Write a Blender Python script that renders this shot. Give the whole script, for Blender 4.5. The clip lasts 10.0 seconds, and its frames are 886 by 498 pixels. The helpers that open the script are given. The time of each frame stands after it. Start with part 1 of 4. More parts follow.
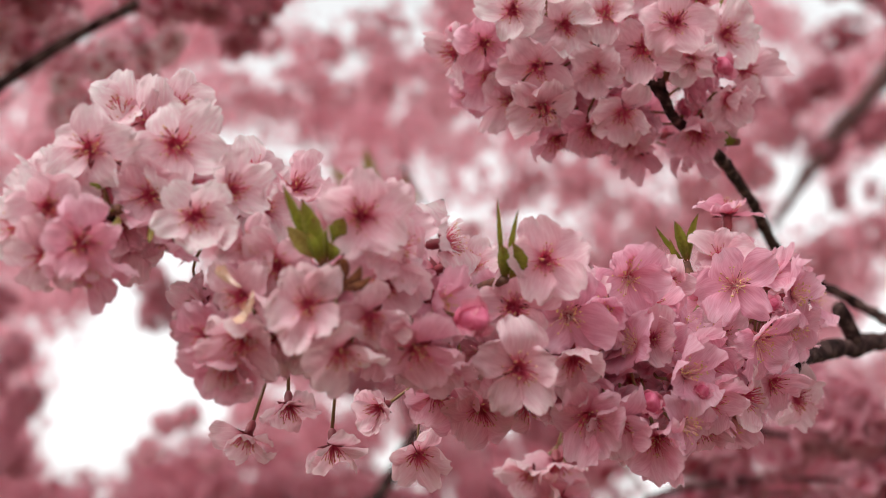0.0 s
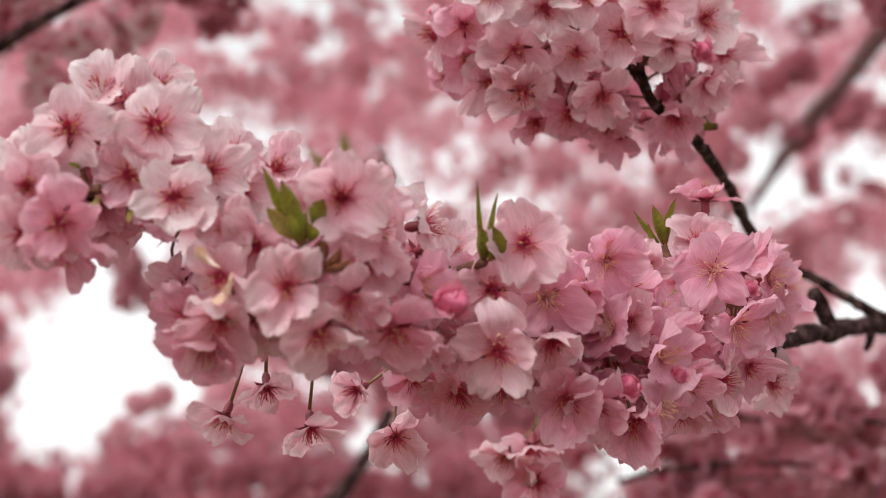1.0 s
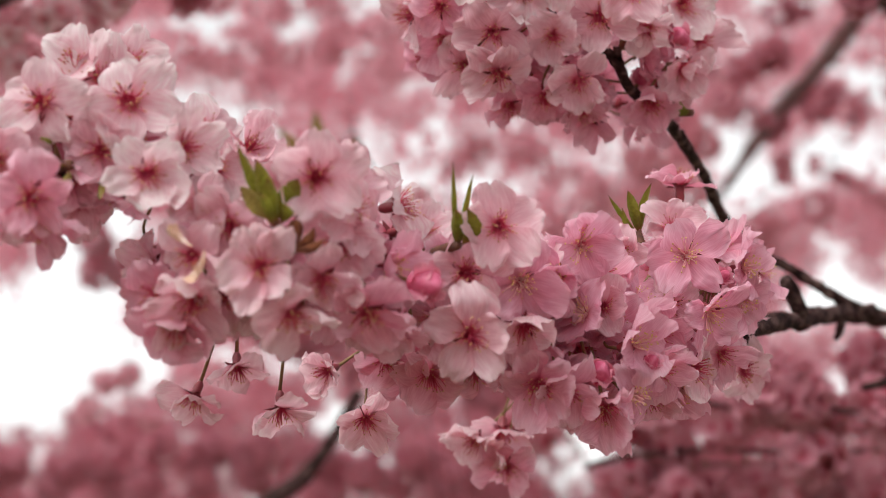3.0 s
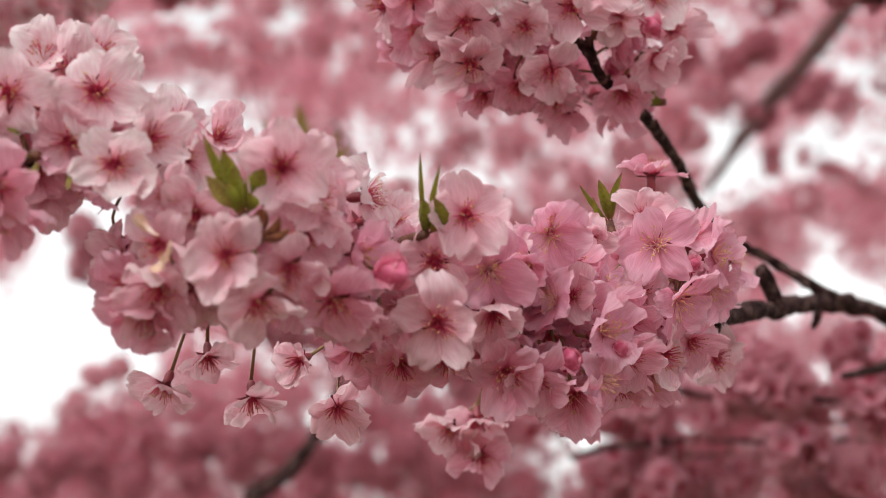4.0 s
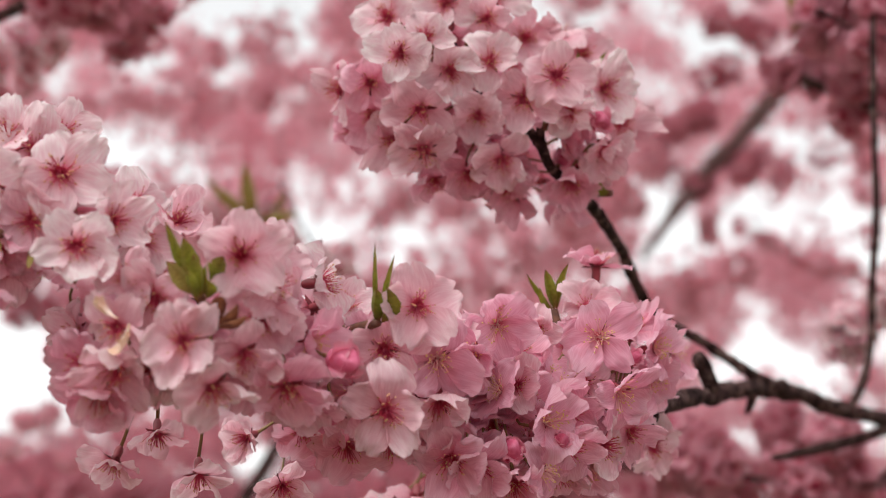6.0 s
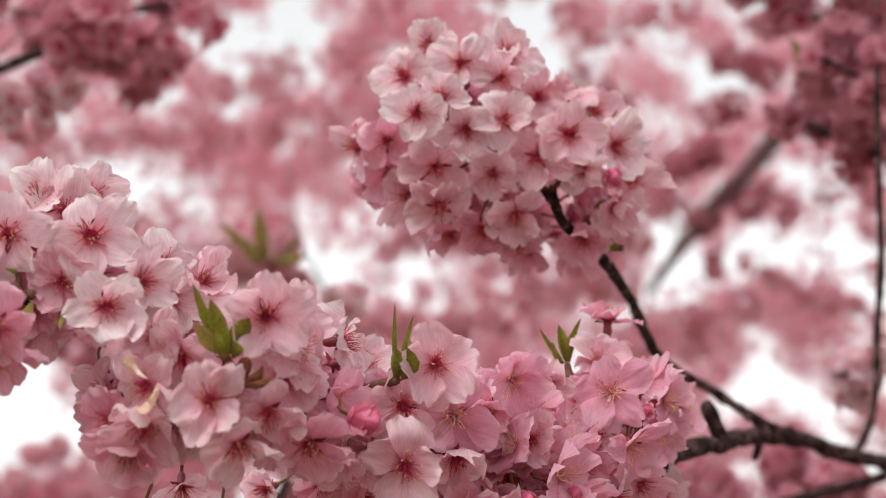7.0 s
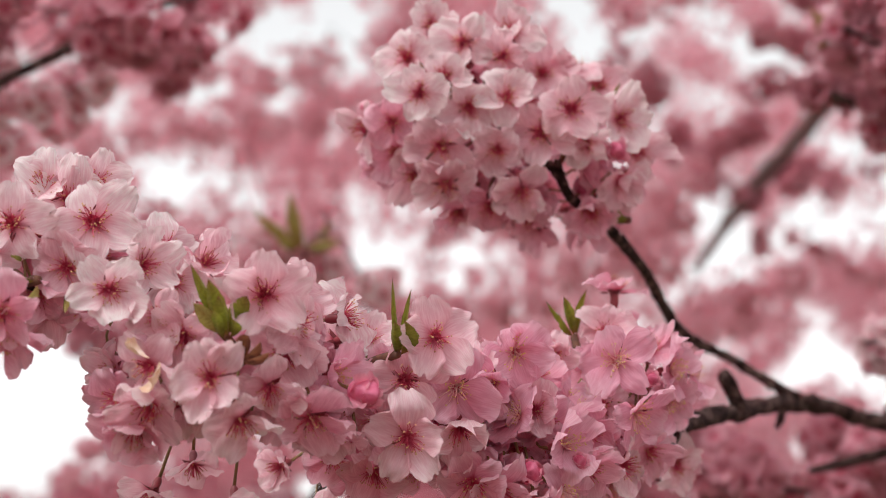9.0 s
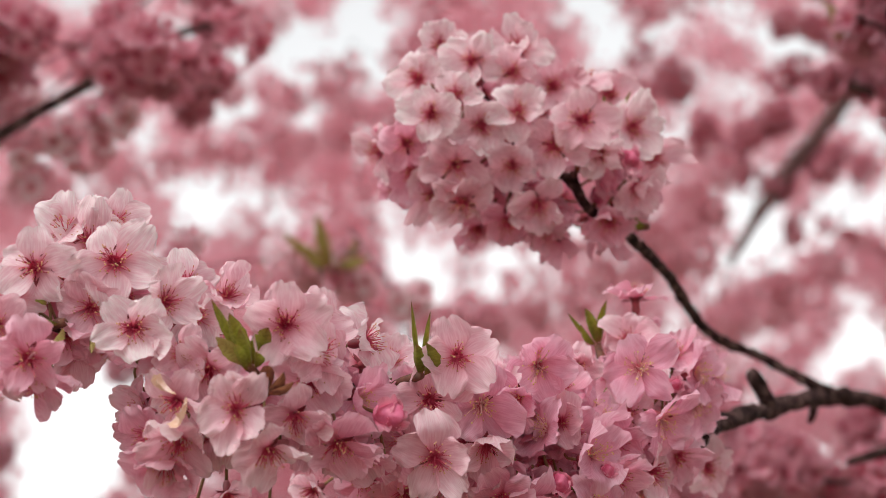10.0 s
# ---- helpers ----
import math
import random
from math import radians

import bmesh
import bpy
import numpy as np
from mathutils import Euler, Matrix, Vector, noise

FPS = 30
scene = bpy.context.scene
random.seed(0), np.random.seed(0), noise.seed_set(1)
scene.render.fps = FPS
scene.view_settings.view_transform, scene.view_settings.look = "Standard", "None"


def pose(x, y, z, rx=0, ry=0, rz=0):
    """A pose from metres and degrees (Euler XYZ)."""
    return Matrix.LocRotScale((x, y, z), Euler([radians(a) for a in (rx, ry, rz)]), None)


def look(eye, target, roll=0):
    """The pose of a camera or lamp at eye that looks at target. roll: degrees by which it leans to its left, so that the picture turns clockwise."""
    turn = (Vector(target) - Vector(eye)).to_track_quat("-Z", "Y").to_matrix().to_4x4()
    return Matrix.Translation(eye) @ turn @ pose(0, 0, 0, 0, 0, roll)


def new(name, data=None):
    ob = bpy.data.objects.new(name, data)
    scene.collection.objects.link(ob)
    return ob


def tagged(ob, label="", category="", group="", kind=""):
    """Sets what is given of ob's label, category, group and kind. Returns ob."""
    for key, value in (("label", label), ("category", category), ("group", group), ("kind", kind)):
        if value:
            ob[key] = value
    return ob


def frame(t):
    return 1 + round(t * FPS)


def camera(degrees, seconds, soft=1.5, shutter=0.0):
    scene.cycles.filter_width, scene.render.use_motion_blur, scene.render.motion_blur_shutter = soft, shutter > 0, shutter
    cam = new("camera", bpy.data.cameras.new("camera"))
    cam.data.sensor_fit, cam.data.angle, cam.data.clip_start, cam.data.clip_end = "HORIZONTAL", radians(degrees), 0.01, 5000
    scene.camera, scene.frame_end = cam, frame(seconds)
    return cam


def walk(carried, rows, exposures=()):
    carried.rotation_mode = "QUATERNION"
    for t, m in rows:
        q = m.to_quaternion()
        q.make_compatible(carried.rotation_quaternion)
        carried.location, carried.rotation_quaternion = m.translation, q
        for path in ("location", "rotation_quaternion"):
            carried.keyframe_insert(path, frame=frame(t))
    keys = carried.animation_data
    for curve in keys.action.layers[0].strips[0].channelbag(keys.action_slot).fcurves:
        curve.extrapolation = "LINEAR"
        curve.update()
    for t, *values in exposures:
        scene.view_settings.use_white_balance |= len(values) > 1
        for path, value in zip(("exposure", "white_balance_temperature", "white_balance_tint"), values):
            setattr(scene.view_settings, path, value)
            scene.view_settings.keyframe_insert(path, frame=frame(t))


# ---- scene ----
cam = camera(28.0, 10.0, soft=0.7)
cam.data.dof.use_dof = True
cam.data.dof.focus_distance = 0.93
cam.data.dof.aperture_fstop = 7.2

PATH = [
    (0, (0.0000, -0.0000, 1.6000), (0.0000, 0.9781, 1.8079), -0.00),
    (0.5, (-0.0054, -0.0007, 1.6010), (0.0045, 0.9787, 1.8023), 0.20),
    (1, (-0.0025, -0.0005, 1.5999), (0.0123, 0.9795, 1.7982), 0.25),
    (1.5, (-0.0073, 0.0016, 1.6047), (0.0191, 0.9828, 1.7959), 0.68),
    (2, (-0.0063, 0.0041, 1.6015), (0.0228, 0.9852, 1.7928), 0.76),
    (2.5, (-0.0080, 0.0060, 1.6015), (0.0239, 0.9872, 1.7918), 1.01),
    (4, (0.0073, 0.0010, 1.5980), (0.0433, 0.9831, 1.7834), 0.69),
    (4.5, (0.0097, 0.0011, 1.5982), (0.0555, 0.9830, 1.7818), 0.96),
    (5, (0.0125, -0.0009, 1.5983), (0.0719, 0.9798, 1.7849), 1.50),
    (5.5, (0.0093, -0.0090, 1.6039), (0.0769, 0.9688, 1.8020), 1.96),
    (6, (-0.0029, -0.0232, 1.6123), (0.0689, 0.9509, 1.8265), 2.40),
    (7.5, (-0.0125, -0.0606, 1.6219), (0.0537, 0.9100, 1.8535), 2.73),
    (8, (-0.0013, -0.0640, 1.6189), (0.0582, 0.9073, 1.8493), 2.56),
    (8.5, (0.0099, -0.0651, 1.6162), (0.0622, 0.9078, 1.8415), 2.14),
    (9, (0.0174, -0.0675, 1.6122), (0.0542, 0.9068, 1.8346), 1.24),
    (9.5, (0.0227, -0.0773, 1.6143), (0.0416, 0.8978, 1.8354), -0.08),
    (10, (0.0274, -0.0803, 1.6174), (0.0435, 0.8939, 1.8427), -1.69),
]
walk(cam, [(t, look(eye, target, roll)) for t, eye, target, roll in PATH])

# ---- light: a bright overcast sky ----
SUN_UP, SUN_TURN = 55, 228
world = bpy.data.worlds.new("overcast_sky")
scene.world = world
world.use_nodes = True
wn, wl = world.node_tree.nodes, world.node_tree.links
sky = wn.new("ShaderNodeTexSky")
sky.sky_type, sky.sun_disc = "NISHITA", False
sky.sun_elevation, sky.sun_rotation = radians(SUN_UP), radians(SUN_TURN)
sky.air_density, sky.dust_density = 1.0, 1.5
grey = wn.new("ShaderNodeHueSaturation")
grey.inputs["Saturation"].default_value = 0.05
wl.new(sky.outputs[0], grey.inputs["Color"])
wl.new(grey.outputs[0], wn["Background"].inputs[0])
wn["Background"].inputs[1].default_value = 0.185
scene.view_settings.exposure = 0.43

sun = new("sun", bpy.data.lights.new("sun", "SUN"))
sun.data.energy, sun.data.angle, sun.data.color = 1.3, radians(30), (1.0, 0.97, 0.93)
a, e = radians(SUN_TURN), radians(SUN_UP)
sun.matrix_world = look((math.sin(a) * math.cos(e) * 9, math.cos(a) * math.cos(e) * 9, math.sin(e) * 9), (0, 0, 0))


# ---- materials ----
def material(name):
    m = bpy.data.materials.new(name)
    m.use_nodes = True
    return m, m.node_tree.nodes, m.node_tree.links, m.node_tree.nodes["Principled BSDF"]


def ramp(nodes, stops):
    r = nodes.new("ShaderNodeValToRGB")
    while len(r.color_ramp.elements) < len(stops):
        r.color_ramp.elements.new(0.5)
    for el, (at, c) in zip(r.color_ramp.elements, stops):
        el.position, el.color = at, (*c, 1)
    return r


def mix(nodes, links, kind, fac, a, b):
    m = nodes.new("ShaderNodeMix")
    m.data_type, m.blend_type = "RGBA", kind
    for sock, v in ((m.inputs[0], fac), (m.inputs[6], a), (m.inputs[7], b)):
        if hasattr(v, "links"):
            links.new(v, sock)
        else:
            sock.default_value = v if isinstance(v, float) else (*v, 1)
    return m.outputs[2]


def noise_tex(nodes, links, coord, scale, detail=4.0):
    n = nodes.new("ShaderNodeTexNoise")
    n.inputs["Scale"].default_value, n.inputs["Detail"].default_value = scale, detail
    links.new(coord, n.inputs["Vector"])
    return n.outputs["Fac"]


def thin(nodes, links, bsdf, colour, share):
    """Lets daylight through a thin petal or leaf."""
    tr, mx = nodes.new("ShaderNodeBsdfTranslucent"), nodes.new("ShaderNodeMixShader")
    # light that has gone through the tissue is deeper in hue
    links.new(mix(nodes, links, "MULTIPLY", 0.4, colour, colour), tr.inputs["Color"])
    mx.inputs[0].default_value = share
    links.new(bsdf.outputs[0], mx.inputs[1])
    links.new(tr.outputs[0], mx.inputs[2])
    links.new(mx.outputs[0], nodes["Material Output"].inputs["Surface"])


def petal_material(name, per_island, stops):
    m, n, l, b = material(name)
    uv = n.new("ShaderNodeUVMap")
    sep = n.new("ShaderNodeSeparateXYZ")
    l.new(uv.outputs[0], sep.inputs[0])
    base = ramp(n, stops)
    l.new(sep.outputs["X"], base.inputs[0])
    if per_island:
        rnd = n.new("ShaderNodeNewGeometry").outputs["Random Per Island"]
    else:
        rnd = n.new("ShaderNodeObjectInfo").outputs["Random"]
    tone = ramp(n, [(0.0, (0.84, 0.62, 0.67) if per_island else (0.90, 0.76, 0.79)), (0.5, (0.97, 0.91, 0.92)), (1.0, (1.0, 1.0, 1.0))])
    l.new(rnd, tone.inputs[0])
    c = mix(n, l, "MULTIPLY", 0.8 if per_island else 0.65, base.outputs[0], tone.outputs[0])
    if not per_island:
        tc = n.new("ShaderNodeTexCoord")
        blotch = noise_tex(n, l, tc.outputs["Object"], 3.0)
        br = ramp(n, [(0.35, (0.95, 0.87, 0.89)), (0.7, (1.0, 1.0, 1.0))])
        l.new(blotch, br.inputs[0])
        c = mix(n, l, "MULTIPLY", 0.55, c, br.outputs[0])
        # fine veins that run out from the claw of the petal
        vm = n.new("ShaderNodeMapping")
        vm.inputs["Scale"].default_value = (2.5, 30.0, 1.0)
        l.new(uv.outputs[0], vm.inputs["Vector"])
        veins = noise_tex(n, l, vm.outputs[0], 1.0, 2.0)
        vr = ramp(n, [(0.38, (0.84, 0.56, 0.66)), (0.56, (1.0, 1.0, 1.0))])
        l.new(veins, vr.inputs[0])
        c = mix(n, l, "MULTIPLY", 0.42, c, vr.outputs[0])
        bump = n.new("ShaderNodeBump")
        bump.inputs["Strength"].default_value, bump.inputs["Distance"].default_value = 0.2, 0.0008
        l.new(veins, bump.inputs["Height"])
        l.new(bump.outputs[0], b.inputs["Normal"])
    l.new(c, b.inputs["Base Color"])
    b.inputs["Roughness"].default_value = 0.6
    b.inputs["Specular IOR Level"].default_value = 0.25
    thin(n, l, b, c, 0.5)
    return m


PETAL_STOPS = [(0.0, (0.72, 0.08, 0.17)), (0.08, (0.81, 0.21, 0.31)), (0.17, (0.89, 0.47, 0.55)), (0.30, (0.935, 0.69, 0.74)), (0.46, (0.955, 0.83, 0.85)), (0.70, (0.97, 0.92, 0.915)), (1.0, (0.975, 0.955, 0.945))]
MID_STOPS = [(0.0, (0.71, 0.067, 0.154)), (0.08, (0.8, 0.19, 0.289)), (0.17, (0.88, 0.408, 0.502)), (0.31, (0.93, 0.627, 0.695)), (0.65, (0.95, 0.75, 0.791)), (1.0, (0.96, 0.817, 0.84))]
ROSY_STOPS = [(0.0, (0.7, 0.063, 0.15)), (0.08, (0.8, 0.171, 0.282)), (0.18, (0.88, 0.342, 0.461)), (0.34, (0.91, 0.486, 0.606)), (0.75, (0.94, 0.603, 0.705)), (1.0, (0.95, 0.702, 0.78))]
SOFT_STOPS = [(0.0, (0.8, 0.182, 0.267)), (0.1, (0.88, 0.364, 0.449)), (0.22, (0.92, 0.501, 0.63)), (0.5, (0.94, 0.582, 0.711)), (1.0, (0.95, 0.682, 0.774))]
# Shade of the low and side boughs put into the petals as darker rose.
SHADED_STOPS = [(0.0, (0.46, 0.03, 0.09)), (0.2, (0.56, 0.08, 0.16)), (0.34, (0.66, 0.23, 0.31)), (0.6, (0.72, 0.35, 0.42)), (1.0, (0.76, 0.45, 0.51))]
# Massed petals are pinker, in place of light bounced inside a crown.
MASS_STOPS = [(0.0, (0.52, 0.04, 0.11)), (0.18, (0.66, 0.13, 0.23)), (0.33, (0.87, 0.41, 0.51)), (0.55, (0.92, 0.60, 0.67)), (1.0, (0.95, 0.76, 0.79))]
PETAL = petal_material("cherry_petal", False, PETAL_STOPS)
PETAL_MID = petal_material("cherry_petal_blush", False, MID_STOPS)
PETAL_ROSY = petal_material("cherry_petal_rosy", False, ROSY_STOPS)
PETAL_SOFT = petal_material("cherry_petal_faded_heart", False, SOFT_STOPS)
PETAL_BUD = petal_material("cherry_petal_unopened", False, [(0.0, (0.62, 0.06, 0.16)), (0.3, (0.80, 0.18, 0.33)), (0.7, (0.88, 0.33, 0.47)), (1.0, (0.92, 0.52, 0.62))])
PETAL_SHADE = petal_material("cherry_petal_shaded", False, SHADED_STOPS)
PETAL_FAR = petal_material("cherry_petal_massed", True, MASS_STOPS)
PETAL_FAR_SHADED = petal_material("cherry_petal_massed_shaded", True, SHADED_STOPS)


def plain_grain(name, lo, hi, scale, rough, translucent=0.0, bump=0.0):
    m, n, l, b = material(name)
    tc = n.new("ShaderNodeTexCoord")
    f = noise_tex(n, l, tc.outputs["Object"], scale, 6.0)
    r = ramp(n, [(0.3, lo), (0.7, hi)])
    l.new(f, r.inputs[0])
    l.new(r.outputs[0], b.inputs["Base Color"])
    b.inputs["Roughness"].default_value = rough
    if bump:
        bp = n.new("ShaderNodeBump")
        bp.inputs["Strength"].default_value, bp.inputs["Distance"].default_value = 0.8, bump
        l.new(f, bp.inputs["Height"])
        l.new(bp.outputs[0], b.inputs["Normal"])
    if translucent:
        thin(n, l, b, r.outputs[0], translucent)
    return m


CALYX = plain_grain("calyx_red", (0.16, 0.022, 0.03), (0.32, 0.05, 0.065), 3.0, 0.5)
CREAM = plain_grain("withered_petal", (0.74, 0.46, 0.26), (0.90, 0.74, 0.66), 3.0, 0.6, 0.3)
PEDICEL = plain_grain("pedicel_green_red", (0.17, 0.15, 0.04), (0.26, 0.10, 0.05), 90.0, 0.5)
FILAMENT = plain_grain("filament_crimson", (0.58, 0.03, 0.10), (0.80, 0.15, 0.24), 2.0, 0.5, 0.35)
ANTHER = plain_grain("anther_ochre", (0.42, 0.12, 0.07), (0.86, 0.60, 0.30), 6.0, 0.7)
FILAMENT_PALE = plain_grain("filament_pale", (0.86, 0.42, 0.46), (0.93, 0.72, 0.64), 2.0, 0.5, 0.3)
POLLEN = plain_grain("anther_yellow", (0.70, 0.42, 0.12), (0.88, 0.70, 0.30), 6.0, 0.7)
BUD_PINK = plain_grain("bud_rose", (0.66, 0.08, 0.20), (0.88, 0.28, 0.42), 2.2, 0.55, 0.3)


def leaf_material(name, stops):
    """A young leaf: red-brown at its foot, green along the blade, bronze at the tip, with side veins."""
    m, n, l, b = material(name)
    tc = n.new("ShaderNodeTexCoord")
    sep = n.new("ShaderNodeSeparateXYZ")
    l.new(tc.outputs["Object"], sep.inputs[0])
    r = ramp(n, stops)
    l.new(sep.outputs["X"], r.inputs[0])
    mp = n.new("ShaderNodeMapping")
    mp.inputs["Scale"].default_value = (9.0, 3.0, 1.0)
    l.new(tc.outputs["Object"], mp.inputs["Vector"])
    f = noise_tex(n, l, mp.outputs[0], 2.0, 5.0)
    r2 = ramp(n, [(0.35, (0.55, 0.5, 0.45)), (0.65, (1.0, 1.0, 1.0))])
    l.new(f, r2.inputs[0])
    c = mix(n, l, "MULTIPLY", 0.75, r.outputs[0], r2.outputs[0])
    l.new(c, b.inputs["Base Color"])
    b.inputs["Roughness"].default_value = 0.4
    bp = n.new("ShaderNodeBump")
    bp.inputs["Strength"].default_value, bp.inputs["Distance"].default_value = 0.4, 0.001
    l.new(f, bp.inputs["Height"])
    l.new(bp.outputs[0], b.inputs["Normal"])
    thin(n, l, b, c, 0.45)
    return m


LEAF = leaf_material("young_leaf", [(0.0, (0.30, 0.12, 0.04)), (0.2, (0.26, 0.26, 0.035)), (0.6, (0.37, 0.41, 0.055)), (0.88, (0.36, 0.33, 0.06)), (1.0, (0.36, 0.16, 0.06))])
LEAF_BRONZE = leaf_material("bronze_leaf", [(0.0, (0.34, 0.20, 0.06)), (0.4, (0.50, 0.45, 0.13)), (1.0, (0.50, 0.38, 0.13))])
SCALE = plain_grain("bud_scale_brown", (0.08, 0.03, 0.02), (0.20, 0.08, 0.04), 200.0, 0.7)
SCALE_RED = plain_grain("bud_scale_red", (0.14, 0.04, 0.03), (0.38, 0.16, 0.07), 4.0, 0.6, 0.2)
GRASS = plain_grain("winter_grass", (0.10, 0.09, 0.05), (0.21, 0.18, 0.12), 0.8, 0.95, bump=0.05)


def bark_material(name="cherry_bark", pale=0.0):
    m, n, l, b = material(name)
    tc = n.new("ShaderNodeTexCoord")
    f = noise_tex(n, l, tc.outputs["Object"], 130.0, 8.0)
    g = noise_tex(n, l, tc.outputs["Object"], 420.0, 4.0)
    r = ramp(n, [(0.36, (0.012 + pale, 0.006 + pale * 0.75, 0.006 + pale * 0.72)), (0.5, (0.055 + pale, 0.030 + pale * 0.75, 0.028 + pale * 0.72)), (0.66, (0.19 + pale, 0.125 + pale * 0.8, 0.112 + pale * 0.77))])
    l.new(f, r.inputs[0])
    r2 = ramp(n, [(0.35, (0.55, 0.5, 0.5)), (0.65, (1.0, 1.0, 1.0))])
    l.new(g, r2.inputs[0])
    l.new(mix(n, l, "MULTIPLY", 0.8, r.outputs[0], r2.outputs[0]), b.inputs["Base Color"])
    b.inputs["Roughness"].default_value = 0.9
    b.inputs["Specular IOR Level"].default_value = 0.12
    add = n.new("ShaderNodeMath")
    l.new(f, add.inputs[0])
    l.new(g, add.inputs[1])
    bp = n.new("ShaderNodeBump")
    bp.inputs["Strength"].default_value, bp.inputs["Distance"].default_value = 0.9, 0.0015
    l.new(add.outputs[0], bp.inputs["Height"])
    l.new(bp.outputs[0], b.inputs["Normal"])
    return m


BARK = bark_material()
# The same bark, paled evenly for the far limb's soft haze.
BARK_GREY = bark_material("paled_bark", 0.15)


# ---- building blocks ----
def mesh_of(name, verts, faces, mats, uv=None, smooth=True):
    me = bpy.data.meshes.new(name)
    me.from_pydata([tuple(v) for v in verts], [], faces)
    for m in mats:
        me.materials.append(m)
    if uv is not None:
        lay = me.uv_layers.new(name="UVMap")
        idx = np.empty(len(me.loops), dtype=np.int32)
        me.loops.foreach_get("vertex_index", idx)
        lay.data.foreach_set("uv", np.asarray(uv, dtype=np.float32)[idx].ravel())
    me.polygons.foreach_set("use_smooth", [smooth] * len(me.polygons))
    me.update()
    return me


def part(name, me, parent, label="", m=None):
    ob = new(name, me)
    ob.parent = parent
    if m is not None:
        ob.matrix_basis = m
    return tagged(ob, label=label)


def smooth_line(pts, step):
    """Catmull-Rom through points of x, y, z (and radius), resampled about every step metres."""
    p = np.array(pts, float)
    p = np.vstack([2 * p[0] - p[1], p, 2 * p[-1] - p[-2]])
    out = []
    for i in range(1, len(p) - 2):
        n = max(2, int(np.linalg.norm(p[i + 1][:3] - p[i][:3]) / step))
        for k in range(n):
            t = k / n
            out.append(0.5 * (2 * p[i] + (p[i + 1] - p[i - 1]) * t + (2 * p[i - 1] - 5 * p[i] + 4 * p[i + 1] - p[i + 2]) * t * t
                              + (3 * p[i] - p[i - 1] - 3 * p[i + 1] + p[i + 2]) * t ** 3))
    out.append(p[-2])
    return np.array(out)


def tube(name, line, mat, sides=10, knobbly=0.0, inverse=None):
    """A tapered round stem along rows of x, y, z, radius, with closed ends and swellings like nodes."""
    verts, faces = [], []
    up = Vector((0.13, 0.21, 1.0))
    n = len(line)
    for i, (x, y, z, r) in enumerate(line):
        d = Vector(line[min(i + 1, n - 1)][:3]) - Vector(line[max(i - 1, 0)][:3])
        d.normalize()
        side = d.cross(up).normalized()
        over = side.cross(d)
        c = Vector((x, y, z))
        for k in range(sides):
            a = 2 * math.pi * k / sides
            out = math.cos(a) * side + math.sin(a) * over
            bump = 1.0
            if knobbly:
                q = c + out * r
                bump += knobbly * (0.8 * noise.noise(q * (0.45 / r)) + 0.45 * noise.noise(q * (1.5 / r)) + 0.8 * max(0.0, noise.noise(c * (0.16 / r))))
            verts.append(c + out * r * bump)
    if inverse is not None:
        verts = [inverse @ v for v in verts]
    for i in range(n - 1):
        for k in range(sides):
            j = (k + 1) % sides
            faces.append((i * sides + k, i * sides + j, (i + 1) * sides + j, (i + 1) * sides + k))
    faces.append(tuple(range(sides - 1, -1, -1)))
    faces.append(tuple(range((n - 1) * sides, n * sides)))
    return mesh_of(name, verts, faces, [mat])


# ---- blossom pieces: unit radius, axis +z ----
def petal_mesh(seed, mat=None, nu=14, nv=16):
    rng = random.Random(seed)
    wide, notch, notch_at = rng.uniform(0.42, 0.495), rng.uniform(0.015, 0.12), rng.uniform(-0.2, 0.2)
    cup, curl, lean = rng.uniform(0.04, 0.36), rng.uniform(-0.10, 0.34), rng.uniform(-0.10, 0.10)
    trough, fold = rng.uniform(0.1, 1.0), rng.uniform(-0.26, 0.26)
    off = Vector((seed * 3.7, seed * 1.3, 0))
    verts, uv = [], []
    for i in range(nu + 1):
        u = i / nu
        # narrow claw, widest past the middle, a round notched tip
        half = wide * (0.11 + 0.89 * math.sin(math.pi / 2 * u / 0.64) ** 1.25 if u < 0.64 else 1 - 0.13 * ((u - 0.64) / 0.36) ** 2)
        for j in range(nv + 1):
            v = 2 * j / nv - 1
            reach = 1 - 0.26 * abs(v) ** 3.0 - notch * math.exp(-((v - notch_at) / 0.13) ** 2) + 0.03 * noise.noise(Vector((v * 4.5, seed * 2.1, 3))) + 0.018 * noise.noise(Vector((v * 13, seed * 2.1, 8)))
            q = Vector((u * 2.4, v * 2.2, 0)) + off
            x = 0.04 + 0.96 * u * (1 + (reach - 1) * u ** 1.3) + u ** 3 * 0.03 * noise.noise(q * 2.3)
            y = v * half + lean * u * u + 0.04 * u * noise.noise(q * 1.7 + Vector((9, 2, 0)))
            z = 0.06 * u + cup * u * u - curl * u ** 4 + trough * (v * half) ** 2 + fold * v * u * u
            z += 0.06 * u ** 5 * noise.noise(Vector((v * 5.0, seed * 3.1, 1.0))) + 0.11 * u ** 3 * abs(v) * noise.noise(Vector((v * 2.0, u * 5.5, seed * 1.7)))
            z += u * u * (0.22 * noise.noise(q * 0.9 + Vector((0, 0, 4))) + 0.16 * abs(v) * noise.noise(q * 1.6 + Vector((0, 5, 4))))
            verts.append((x, y, z))
            uv.append((u, 0.5 + 0.5 * v * (0.3 + 0.7 * u)))
    w = nv + 1
    faces = [(i * w + j, (i + 1) * w + j, (i + 1) * w + j + 1, i * w + j + 1) for i in range(nu) for j in range(nv)]
    return mesh_of("petal", verts, faces, [mat or PETAL], uv)


